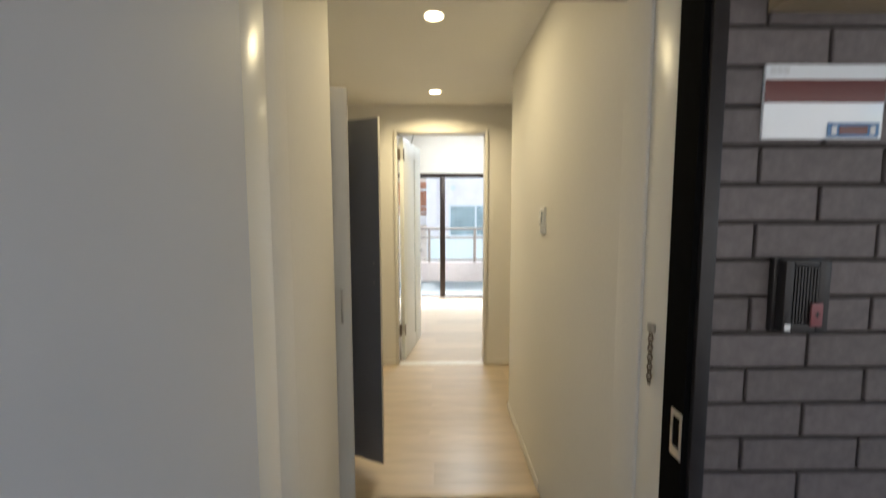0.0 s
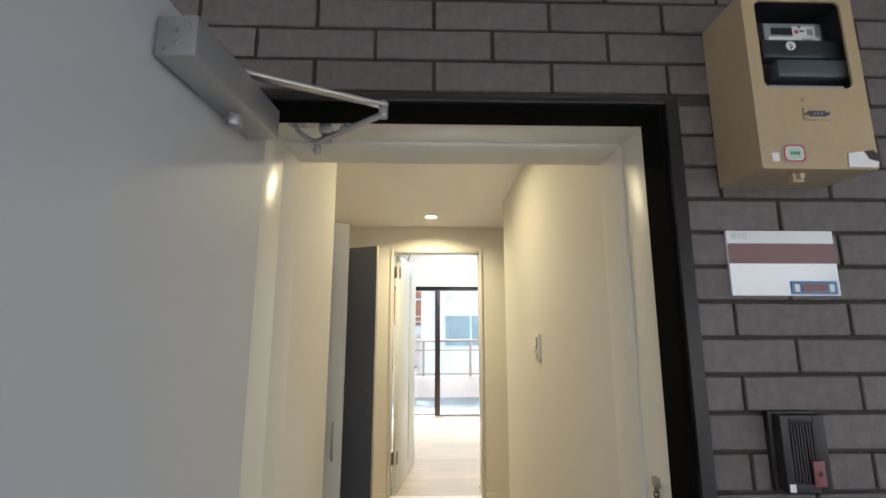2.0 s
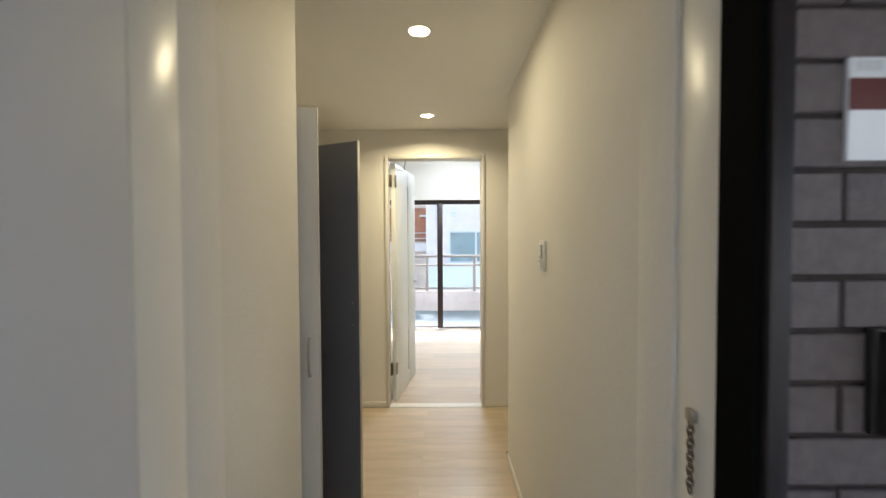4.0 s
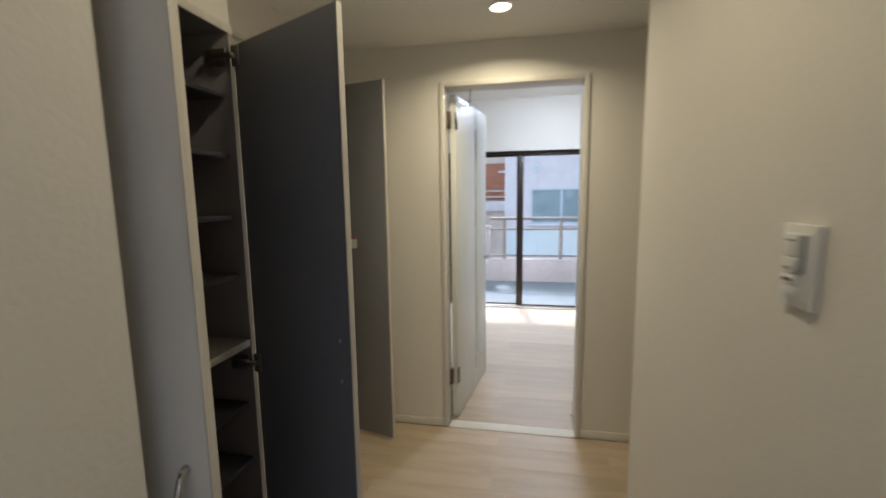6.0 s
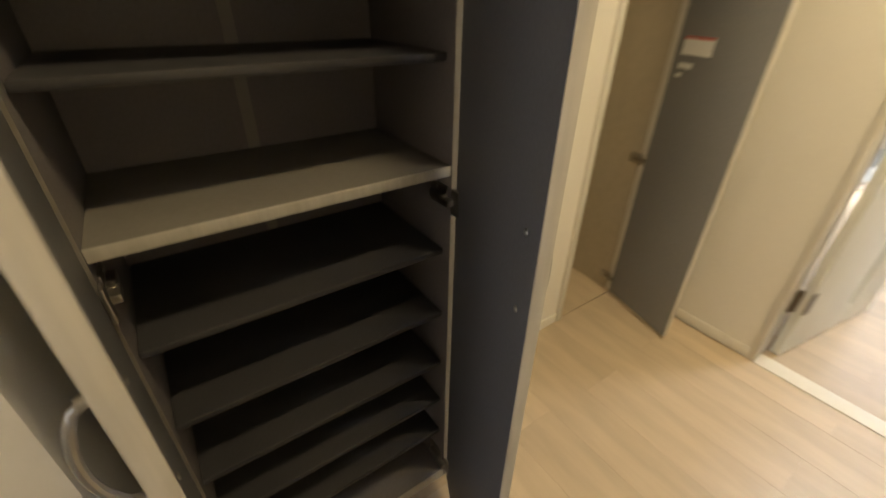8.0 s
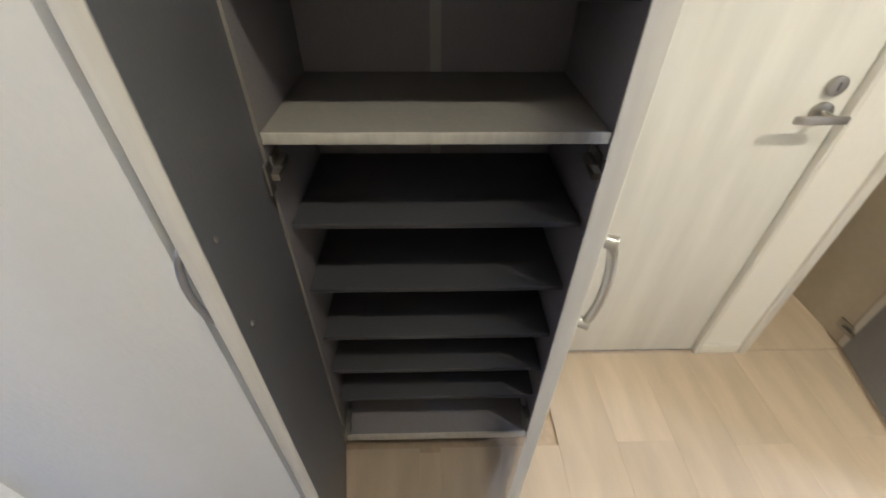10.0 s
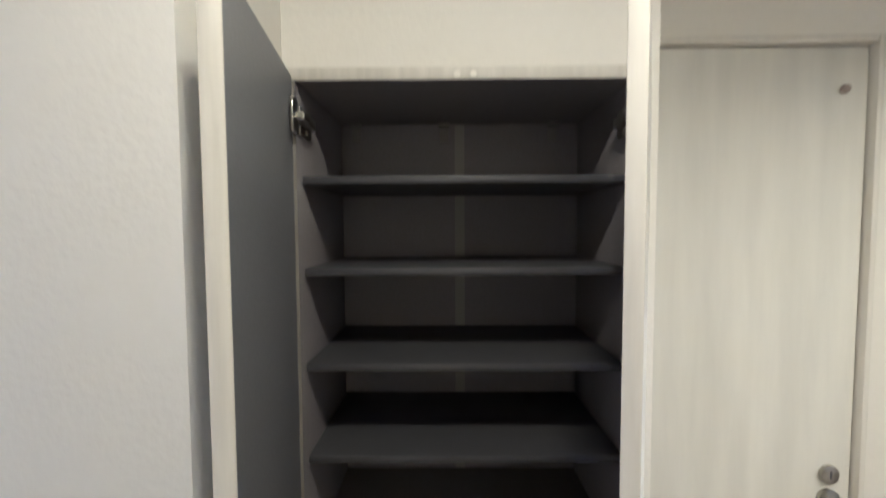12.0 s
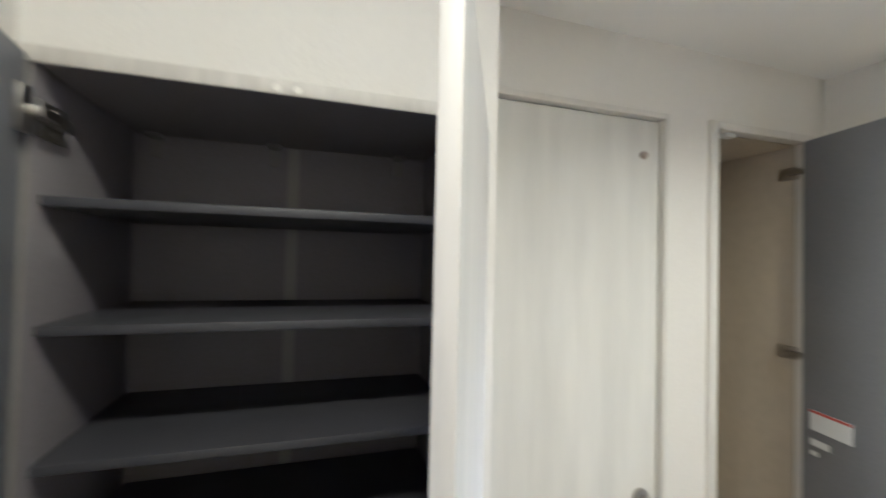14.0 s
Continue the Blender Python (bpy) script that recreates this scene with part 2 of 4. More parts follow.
def hinged(x, y, degrees):
    """Turn of a leaf that is modelled along +x from its hinge at the origin."""
    return pose(x, y, 0, 0, 0, degrees)

# ---- large structure ----
# entrance wall, 0.26 thick, with the door opening
OPEN_L, OPEN_R, OPEN_T = -0.33, 0.537, 1.887
wall_front = structure("wall_front", boxes((-2.4, OPEN_L - 0.045, 0.008, 0.26, -0.14, 2.75), (OPEN_R + 0.031, 2.6, 0.008, 0.26, -0.14, 2.75),
                       (OPEN_L - 0.045, OPEN_R + 0.031, 0.008, 0.26, 1.901, 2.75)), MORTAR, "exterior wall of dark brown brick tile with recessed joints", "wall")
lining = structure("lining_front", boxes((-2.4, OPEN_L - 0.045, 0.262, 0.30, -0.14, CEIL), (OPEN_R + 0.031, 2.6, 0.262, 0.30, -0.14, CEIL),
                   (OPEN_L - 0.045, OPEN_R + 0.031, 0.262, 0.30, 1.901, CEIL)), WALLPAPER, "off-white papered inner side of the entrance wall", "wall")
structure("wall_left_entry", boxes((-0.48, WALL_L, 0.302, 0.87, -0.14, CEIL)), WALLPAPER, "off-white embossed wallpaper wall beside the entrance", "wall")
structure("wall_recess_side", boxes((-1.0, -0.482, 0.77, 0.87, -0.14, CEIL)), WALLPAPER, "off-white papered side of the cabinet recess", "wall")
structure("wall_above_cabinet", boxes((-0.73, -0.634, 0.87, 1.4565, 1.857, CEIL)), WALLPAPER, "off-white papered wall above the shoe cabinet", "wall")
structure("wall_recess_end", boxes((-1.06, -0.634, 1.4565, 1.488, 0, CEIL)), WALLPAPER, "off-white papered return beside the shoe cabinet", "wall")
structure("wall_recess_back", boxes((-1.06, -1.0, 0.872, 1.455, -0.14, CEIL)), WALLPAPER, "papered wall behind the shoe cabinet", "wall")
# wall with the toilet door and the closet
WC0, WC1 = 1.43, 2.137
CL0, CL1 = 2.34, 2.725
structure("wall_left_hall", boxes((-1.06, WC_X, 1.49, WC0 + 0.06, 2.04, CEIL), (-1.06, WC_X, WC0 + 0.06, WC1 + 0.015, 2.04, CEIL), (-1.06, WC_X, WC1 + 0.015, CL0 - 0.02, 0, CEIL),
          (-1.06, WC_X, CL0 - 0.02, CL1 + 0.02, 2.05, CEIL), (-1.06, WC_X, CL1 + 0.02, END_Y, 0, CEIL)), WALLPAPER, "off-white papered hall wall with two openings", "wall")
structure("wall_right_hall", boxes((WALL_R, WALL_R + 0.12, 0.302, 1.988, -0.14, CEIL)), WALLPAPER, "off-white embossed wallpaper hall wall", "wall")
structure("wall_alcove", boxes((WALL_R + 0.12, 2.6, 1.87, 1.988, -0.14, CEIL), (1.75, 1.87, 1.99, END_Y, 0, CEIL)), WALLPAPER, "off-white papered walls of the side passage", "wall")
LD0, LD1, LDT = -0.295, 0.457, 2.014
structure("wall_end", boxes((-2.4, LD0 - 0.02, END_Y, ROOM_Y0, 0, ROOM_CEIL), (LD1 + 0.02, 2.6, END_Y, ROOM_Y0, 0, ROOM_CEIL), (LD0 - 0.02, LD1 + 0.02, END_Y, ROOM_Y0, LDT + 0.02, ROOM_CEIL)),
          WALLPAPER, "off-white papered wall with the living room doorway", "wall")
structure("ceiling", boxes((-1.06, 2.6, 0.302, END_Y, CEIL, CEIL + 0.1)), CEILING, "white papered hall ceiling with two downlights", "ceiling")
structure("subfloor", boxes((-1.5, 2.6, 1.1, ROOM_Y1, -0.14, -0.012), (-0.93, -0.36, 0.872, 1.0995, -0.14, -0.012)), JOINT, "wooden floor base under the planks", "floor")
structure("genkan_floor", boxes((-0.36, 0.537, 0.0, 1.098, -0.2, GENKAN_Z)), GENKAN, "grey tiled entry floor below the hall step", "floor")
structure("step_edge", B(-0.36, 0.537, 1.085, 1.115, -0.12, 0.002, bevel=0.004), OAK, "pale oak step edge of the hall", "step")
structure("step_edge_side", B(-0.372, -0.352, 0.872, 1.084, -0.12, 0.002, bevel=0.004), OAK, "pale oak edge of the raised floor by the cabinet", "step")
# closet and toilet behind the left wall
for row in ((-1.42, -1.40, CL0 - 0.05, 2.80, 0, 2.2), (-1.40, WC_X - 0.032, CL0 - 0.0195, CL0 - 0.0005, 0, 2.021), (-1.40, WC_X - 0.032, CL1 + 0.0005, CL1 + 0.0195, 0, 2.021), (-1.40, WC_X - 0.032, CL0 - 0.0195, CL1 + 0.0195, 2.0215, 2.0495)):
    structure("closet_wall", B(*row), BEIGE_IN, "plain beige board lining of the open closet", "closet")
structure("closet_floor", boxes((-1.40, -0.942, CL0 - 0.02, CL1 + 0.02, -0.02, 0.004)), OAK, "pale wooden closet floor", "floor")
# living room shell
structure("wall_room_left", boxes((-2.52, -2.4, ROOM_Y0, ROOM_Y1 + 0.15, 0, ROOM_CEIL)), WALLPAPER, "off-white papered living room wall", "wall")
structure("wall_room_right", boxes((2.6, 2.72, END_Y, ROOM_Y1 + 0.15, 0, ROOM_CEIL)), WALLPAPER, "off-white papered living room wall", "wall")
WX0, WX1, WZ0, WZ1 = -0.80, 0.985, 0.02, 1.93
structure("wall_window", boxes((-2.4, WX0, ROOM_Y1, ROOM_Y1 + 0.15, -0.1, ROOM_CEIL), (WX1, 2.6, ROOM_Y1, ROOM_Y1 + 0.15, -0.1, ROOM_CEIL), (WX0, WX1, ROOM_Y1, ROOM_Y1 + 0.15, WZ1, ROOM_CEIL), (WX0, WX1, ROOM_Y1 + 0.002, ROOM_Y1 + 0.15, -0.1, WZ0)),
          WALLPAPER, "off-white papered wall round the balcony window", "wall")
structure("ceiling_room", boxes((-2.4, 2.6, ROOM_Y0, ROOM_Y1, ROOM_CEIL, ROOM_CEIL + 0.1)), CEILING, "white living room ceiling", "ceiling")
structure("trim_window", boxes((WX0 - 0.03, WX1 + 0.03, ROOM_Y1 - 0.02, ROOM_Y1 - 0.002, WZ1 - 0.005, WZ1 + 0.03), (WX0 - 0.03, WX0 - 0.002, ROOM_Y1 - 0.02, ROOM_Y1 - 0.002, 0, WZ1 - 0.007), (WX1 + 0.002, WX1 + 0.03, ROOM_Y1 - 0.02, ROOM_Y1 - 0.002, 0, WZ1 - 0.007)), SKIRT, "cream window casing", "trim")
# open corridor in front of the entrance
structure("corridor_floor", boxes((-4, 4, -1.7, 0.0, -0.3, -0.14)), CONCRETE, "grey concrete floor of the open corridor", "floor")
# the deep beam is unseen, added to keep daylight off the upper bricks
structure("corridor_ceiling", boxes((-4, 4, -1.7, -0.003, 2.50, 2.9), (-4, 4, -1.82, -1.701, 2.04, 2.9)), CONCRETE, "painted concrete corridor ceiling with a deep beam added to shade the bricks", "ceiling")
structure("corridor_parapet", boxes((-4, 4, -1.82, -1.7, -0.3, 0.85)), CONCRETE, "concrete parapet of the open corridor", "parapet")
# unseen wall, added so that its sunlit side brightens the corridor
structure("neighbour_wall", boxes((-14, 14, -8.3, -8.0, -6, 5.0)), BOUNCE_WALL, "unseen pale grey wall added to bounce sunlight into the corridor", "wall")
# unseen walls round the balcony, added to throw sunlight on the house opposite
structure("own_facade", boxes((-12, -4.01, 7.0, 7.4, -6, 9), (4.51, 12, 7.0, 7.4, -6, 9), (-4.0, 4.5, 7.25, 7.40, 2.83, 9), (-4.0, 4.5, 7.25, 7.40, -6, -0.31)), FACADE, "unseen plain white walls added to bounce sunlight onto the house across", "wall")
structure("ground", boxes((-300, 300, -300, 300, -6.2, -6.0)), GROUND, "grey street ground far below", "ground")

# baseboards
def skirting(name, rows):
    structure(name, boxes(*rows, bevel=0.002), SKIRT, "low cream wooden skirting board", "baseboard")
skirting("baseboard_right", [(WALL_R - 0.008, WALL_R - 0.001, 1.117, 1.99, 0.0, 0.05)])
skirting("baseboard_end", [(-0.94, LD0 - 0.027, END_Y - 0.009, END_Y - 0.001, 0, 0.05), (LD1 + 0.027, 1.75, END_Y - 0.009, END_Y - 0.001, 0, 0.05)])
skirting("baseboard_left", [(WC_X + 0.001, WC_X + 0.009, WC1 + 0.02, CL0 - 0.036, 0, 0.05), (WC_X + 0.001, WC_X + 0.009, CL1 + 0.032, END_Y - 0.01, 0, 0.05)])


# ---- entrance door and frame ----
frame_dark = structure("door_frame_outer", boxes((OPEN_L - 0.043, OPEN_L - 0.034, -0.022, 0.06, -0.14, 1.898), (OPEN_R + 0.0, OPEN_R + 0.028, -0.022, 0.06, -0.14, 1.898), (OPEN_L - 0.034, OPEN_R, -0.022, 0.06, 1.885, 1.898), bevel=0.003),
                       FRAME_DARK, "dark bronze outer frame of the entrance door", "door frame")
structure("door_gasket", boxes((OPEN_R - 0.012, OPEN_R - 0.001, -0.012, 0.062, -0.14, 1.89), (OPEN_L - 0.003, OPEN_R - 0.014, -0.012, 0.062, 1.874, 1.8845)), RUBBER, "black rubber seal of the entrance door frame", "seal")
structure("door_frame_inner", boxes((OPEN_L - 0.04, OPEN_L + 0.003, 0.064, 0.18, -0.14, 1.9), (OPEN_R - 0.004, OPEN_R + 0.028, 0.064, 0.18, -0.14, 1.9), (OPEN_L + 0.003, OPEN_R - 0.004, 0.064, 0.18, 1.883, 1.9), bevel=0.001),
          STEEL_WHITE, "cream painted steel lining of the entrance doorway", "door frame")
structure("reveal_front", boxes((OPEN_L - 0.04, OPEN_L + 0.0015, 0.1803, 0.31, -0.14, 1.9), (OPEN_R - 0.010, OPEN_R + 0.028, 0.1803, 0.31, -0.14, 1.9), (OPEN_L + 0.0015, OPEN_R - 0.010, 0.1803, 0.31, 1.876, 1.9), bevel=0.0008),
          WALLPAPER, "off-white papered reveal inside the entrance doorway", "wall")
DOOR_TURN = hinged(OPEN_L + 0.007, 0.058, -92.8)
door_1 = thing("door_1", (OPEN_L, -0.03, -0.12), "wide open grey-white steel entrance door", "door", kind="structure")
part("leaf", B(0.0, 0.86, -0.042, 0.0, -0.125, 1.90, bevel=0.003, turn=DOOR_TURN), DOOR_GREY, door_1)

# ---- living room door ----
structure("door_frame_room", boxes((LD0 - 0.025, LD0, END_Y - 0.012, ROOM_Y0 + 0.012, 0, LDT + 0.025), (LD1, LD1 + 0.025, END_Y - 0.012, ROOM_Y0 + 0.012, 0, LDT + 0.025), (LD0, LD1, END_Y - 0.012, ROOM_Y0 + 0.012, LDT, LDT + 0.025), bevel=0.003),
          FRAME_CREAM, "cream wooden frame of the living room door", "door frame")
structure("threshold", B(LD0, LD1, END_Y - 0.012, END_Y + 0.07, -0.012, 0.004, bevel=0.002), SKIRT, "pale wooden threshold strip", "threshold")
RD = hinged(LD0 + 0.012, ROOM_Y0 - 0.01, 81)
door_2 = thing("door_2", (LD0, ROOM_Y0, 0.0), "open white living room door with a frosted glass strip", "door", kind="structure")
part("leaf", boxes((0, 0.428, -0.036, 0, 0.008, 1.998), (0.472, 0.74, -0.036, 0, 0.008, 1.998), (0.4285, 0.4715, -0.036, 0, 0.008, 0.13), (0.4285, 0.4715, -0.036, 0, 1.86, 1.998), bevel=0.002), ROOM_DOOR, door_2).matrix_basis = RD
part("glass_strip", B(0.4285, 0.4715, -0.028, -0.010, 0.13, 1.86), FROST, door_2, "frosted glass strip").matrix_basis = RD

# ---- toilet door ----
structure("door_frame_toilet", boxes((WC_X - 0.1, WC_X + 0.012, WC1 + 0.003, WC1 + 0.018, 0, 2.042), (WC_X - 0.1, WC_X + 0.012, 1.49, WC1 + 0.003, 2.025, 2.042), bevel=0.003), FRAME_CREAM, "pale wooden frame of the toilet door", "door frame")
door_3 = thing("door_3", (WC_X - 0.02, WC1, 0.0), "closed white woodgrain toilet door", "door", kind="structure")
part("leaf", B(WC_X - 0.045, WC_X - 0.008, WC0, WC1 - 0.001, 0.006, 2.021, bevel=0.002), WHITE_WOOD, door_3)

# ---- closet door ----
structure("door_frame_closet", boxes((WC_X - 0.03, WC_X + 0.012, CL0 - 0.032, CL0, 0, 2.046), (WC_X - 0.03, WC_X + 0.012, CL1, CL1 + 0.03, 0, 2.046), (WC_X - 0.03, WC_X + 0.012, CL0, CL1, 2.022, 2.046), bevel=0.003), FRAME_CREAM, "cream frame of the open closet", "door frame")
CD = hinged(WC_X + 0.014, 2.715, -14.5)
closet_door = thing("door_4", (WC_X, 2.715, 0.02), "open closet door with slate grey inner face", "door", kind="structure")
part("leaf", B(0, 0.355, -0.016, 0, 0.02, 2.022, bevel=0.001), DOOR_INSIDE, closet_door).matrix_basis = CD
part("edge_band", B(0.3555, 0.358, -0.018, 0.003, 0.02, 2.022), EDGE_CREAM, closet_door, "cream edge band").matrix_basis = CD
part("outer_face", B(0, 0.355, 0.0003, 0.003, 0.02, 2.022), WHITE_WOOD, closet_door, "white woodgrain outer face").matrix_basis = CD

# ---- shoe cabinet ----
CY0, CY1, CB = 0.885, 1.4545, -0.90
cabinet = thing("shoe_cabinet", (CAB_X, (CY0 + CY1) / 2, 0.0), "tall built-in shoe cabinet, charcoal inside, both doors open", "cabinet")
part("side_panel", B(CB, CAB_X, CY0, CY0 + 0.016, 0.055, 1.85, bevel=0.001), DARK_INSIDE, cabinet)
part("side_panel", B(CB, CAB_X, CY1 - 0.016, CY1, 0.055, 1.85, bevel=0.001), DARK_INSIDE, cabinet)
part("back_panel", B(CB - 0.008, CB - 0.0005, CY0, CY1, 0.055, 1.85), DARK_INSIDE, cabinet)
part("top_panel", B(CB, CAB_X, CY0 + 0.0165, CY1 - 0.0165, 1.836, 1.85), DARK_INSIDE, cabinet)
part("top_edge", B(CAB_X + 0.0005, CAB_X + 0.003, CY0, CY1, 1.834, 1.854, bevel=0.0008), EDGE_CREAM, cabinet, "cream front edge of the top")
for y in (CY0 + 0.008, CY1 - 0.008):
    part("side_edge", B(CAB_X + 0.0005, CAB_X + 0.002, y - 0.008, y + 0.008, 0.055, 1.831), SHELF_GREY, cabinet, "thin grey front edge")
part("middle_shelf", B(CB, CAB_X - 0.004, CY0 + 0.0165, CY1 - 0.0165, 1.012, 1.03, bevel=0.001), SHELF_GREY, cabinet, "warm grey fixed shelf")
part("middle_edge", B(CAB_X - 0.0035, CAB_X, CY0 + 0.0165, CY1 - 0.0165, 1.011, 1.03, bevel=0.001), EDGE_CREAM, cabinet, "cream front edge")
part("bottom_panel", B(CB, CAB_X - 0.004, CY0 + 0.0165, CY1 - 0.0165, 0.064, 0.082, bevel=0.001), DARK_INSIDE, cabinet)
part("bottom_edge", B(CAB_X - 0.0035, CAB_X, CY0, CY1, 0.048, 0.082, bevel=0.001), EDGE_CREAM, cabinet, "cream front edge")
for z in (1.684, 1.532, 1.371, 1.213, 0.845, 0.678, 0.520, 0.385, 0.255):
    part("shelf", B(CB + 0.002, CAB_X - 0.016, CY0 + 0.0185, CY1 - 0.0185, z - 0.010, z + 0.003, bevel=0.003), SHELF_DARK, cabinet)
yc = (CY0 + CY1) / 2
part("joint_strip", B(CB, CB + 0.001, yc - 0.011, yc + 0.011, 0.083, 1.834), SHELF_STRIP, cabinet, "taupe tape over the joint of the back")
for y in (CY0 + 0.05, yc - 0.035, CY1 - 0.075):
    part("bracket", boxes((CB + 0.002, CB + 0.03, y - 0.012, y + 0.012, 1.828, 1.835), (CB + 0.001, CB + 0.006, y - 0.010, y + 0.010, 1.795, 1.8275), bevel=0.002), SHELF_GREY, cabinet, "small grey plastic bracket")
for y in (yc - 0.013, yc + 0.013):
    part("door_buffer", rod(bmesh.new(), (CAB_X + 0.003, y, 1.8415), (CAB_X + 0.005, y, 1.8415), 0.005), SKIRT, cabinet, "round clear door buffer")


def cup_hinge(parent, side, z):
    """Concealed hinge at the open door; side +1 at the low-y panel, -1 at the other."""
    y = CY0 + 0.0165 if side > 0 else CY1 - 0.0165
    bm = B(CAB_X - 0.062, CAB_X - 0.008, min(y, y + side * 0.004), max(y, y + side * 0.004), z - 0.022, z + 0.022, bevel=0.0015)
    box(bm, CAB_X - 0.05, CAB_X - 0.004, min(y + side * 0.004, y + side * 0.016), max(y + side * 0.004, y + side * 0.016), z - 0.008, z + 0.008, bevel=0.002)
    box(bm, CAB_X - 0.012, CAB_X + 0.02, min(y + side * 0.006, y + side * 0.02), max(y + side * 0.006, y + side * 0.02), z - 0.006, z + 0.006, bevel=0.002)
    rod(bm, (CAB_X - 0.04, y, z + 0.014), (CAB_X - 0.04, y + side * 0.006, z + 0.014), 0.0035, sides=10)
    rod(bm, (CAB_X - 0.04, y, z - 0.014), (CAB_X - 0.04, y + side * 0.006, z - 0.014), 0.0035, sides=10)
    hinge = part("hinge", bm, NICKEL, parent, "nickel concealed hinge")
    plate = B(CAB_X + 0.012, CAB_X + 0.034, min(y + side * 0.002, y + side * 0.008), max(y + side * 0.002, y + side * 0.008), z - 0.026, z + 0.026, bevel=0.002)
    part("hinge_plate", plate, NICKEL, hinge)


def cabinet_door(hx, hy, degrees, side, wide, thick, top, hz, hl, bow):
    """A tall door leaf; its slate inner face lies on the hinge line. side +1 has the outer face towards -y."""
    T = hinged(hx, hy, degrees)
    s = -side
    def yy(a, b):
        return (min(s * a, s * b), max(s * a, s * b))
    door = part("door", B(0.0, wide, *yy(0.001, thick), 0.058, top), WHITE_WOOD, cabinet, "white woodgrain cabinet door, open")
    door.matrix_basis = T
    def sub(name, bm, mat, label=""):
        ob = part(name, bm, mat)
        ob.parent = door
        return tagged(ob, label)
    sub("inner_face", B(0.0, wide - 0.0005, *yy(0.0, 0.0008), 0.058, top), DOOR_INSIDE, "slate grey inner face")
    sub("edge_band", B(wide + 0.0003, wide + 0.0035, *yy(-0.0005, thick + 0.0005), 0.057, top + 0.001, bevel=0.001), EDGE_CREAM, "cream edge band")
    sub("top_band", B(0.0, wide, *yy(0.0005, thick), top + 0.0002, top + 0.0015), EDGE_CREAM, "cream edge band")
    bm = bmesh.new()
    pts = []
    x0 = wide - 0.032
    for k in range(17):
        a = k / 16
        z = hz + hl * a
        out = thick + 0.004 + bow * math.sin(math.pi * a) ** 0.5 if 0 < k < 16 else thick
        pts.append((x0, s * out, z))
    tube(bm, pts, 0.0046)
    for z in (hz + 0.002, hz + hl - 0.002):
        rod(bm, (x0, s * thick, z), (x0, s * (thick + 0.012), z), 0.0062, bevel=0.001)
    sub("handle", bm, NICKEL, "bowed satin nickel handle")
    for z in (hz + 0.002, hz + hl - 0.002):
        bm = rod(bmesh.new(), (x0 - 0.002, 0, z), (x0 - 0.002, -s * 0.002, z), 0.0045, 0.003, sides=12)
        sub("screw", bm, NICKEL, "handle screw head")
    return door


cabinet_door(CAB_X + 0.004, CY0 + 0.012, 9.0, 1, 0.292, 0.020, 1.840, 0.900, 0.135, 0.026)
cabinet_door(CAB_X + 0.012, CY1 - 0.012, -26.1, -1, 0.398, 0.013, 1.803, 1.000, 0.100, 0.010)
for z in (1.775, 0.965, 0.135):
    cup_hinge(cabinet, 1, z)
    cup_hinge(cabinet, -1, z)

# ---- hall things ----
def downlight(x, y, watts, spread):
    d = thing("downlight", (x, y, CEIL), "round recessed warm white ceiling downlight, lit", "downlight", "hall downlights")
    bm = bmesh.new()
    ring = [(0.052, 0.0), (0.052, -0.003), (0.046, -0.004), (0.043, -0.002), (0.043, 0.0)]
    loops = []
    for r, z in ring:
        loops.append([bm.verts.new((x + r * math.cos(k * math.tau / 40), y + r * math.sin(k * math.tau / 40), CEIL + z)) for k in range(40)])
    for a, b in zip(loops, loops[1:] + loops[:1]):
        for k in range(40):
            bm.faces.new((a[k], a[(k + 1) % 40], b[(k + 1) % 40], b[k]))
    bmesh.ops.recalc_face_normals(bm, faces=bm.faces)
    part("trim_ring", bm, PLASTIC_WHITE, d)
    part("diffuser", rod(bmesh.new(), (x, y, CEIL - 0.0006), (x, y, CEIL - 0.002), 0.0425, sides=40), LAMP_FACE, d, "glowing warm diffuser")
    lamp = new("lamp_light", bpy.data.lights.new("lamp_light", "AREA"))
    lamp.data.shape, lamp.data.size, lamp.data.energy, lamp.data.color = "DISK", 0.085, watts, LAMP_COLOR
    lamp.data.spread = radians(spread)
    lamp.location = (x, y, CEIL - 0.006)


downlight(0.038, 1.217, LAMP_WATTS[0], 178)
downlight(0.034, 2.43, LAMP_WATTS[1], 152)

switch = thing("light_switch", (WALL_R, 1.125, 1.25), "white wall switch plate with three small rockers and labels", "switch")
part("plate", B(WALL_R - 0.011, WALL_R, 1.085, 1.160, 1.249, 1.371, bevel=0.003), PLASTIC_WHITE, switch)
part("frame_bezel", B(WALL_R - 0.0135, WALL_R - 0.0112, 1.098, 1.147, 1.262, 1.358, bevel=0.001), PLASTIC_WHITE, switch)
part("side_slot", B(WALL_R - 0.0165, WALL_R - 0.0137, 1.100, 1.108, 1.302, 1.356, bevel=0.001), METER_GREY, switch, "grey side marking")
for z0, z1, out in ((1.324, 1.357, 0.0180), (1.300, 1.322, 0.0200), (1.283, 1.298, 0.0185), (1.265, 1.281, 0.0175)):
    part("rocker", B(WALL_R - out, WALL_R - 0.0137, 1.112, 1.143, z0, z1, bevel=0.002), PLASTIC_WHITE, switch)
for row in ((WALL_R - 0.0186, WALL_R - 0.0181, 1.117, 1.138, 1.346, 1.349), (WALL_R - 0.0206, WALL_R - 0.0201, 1.120, 1.136, 1.305, 1.309)):
    part("rocker_mark", B(*row), METER_GREY, switch, "faint grey print")
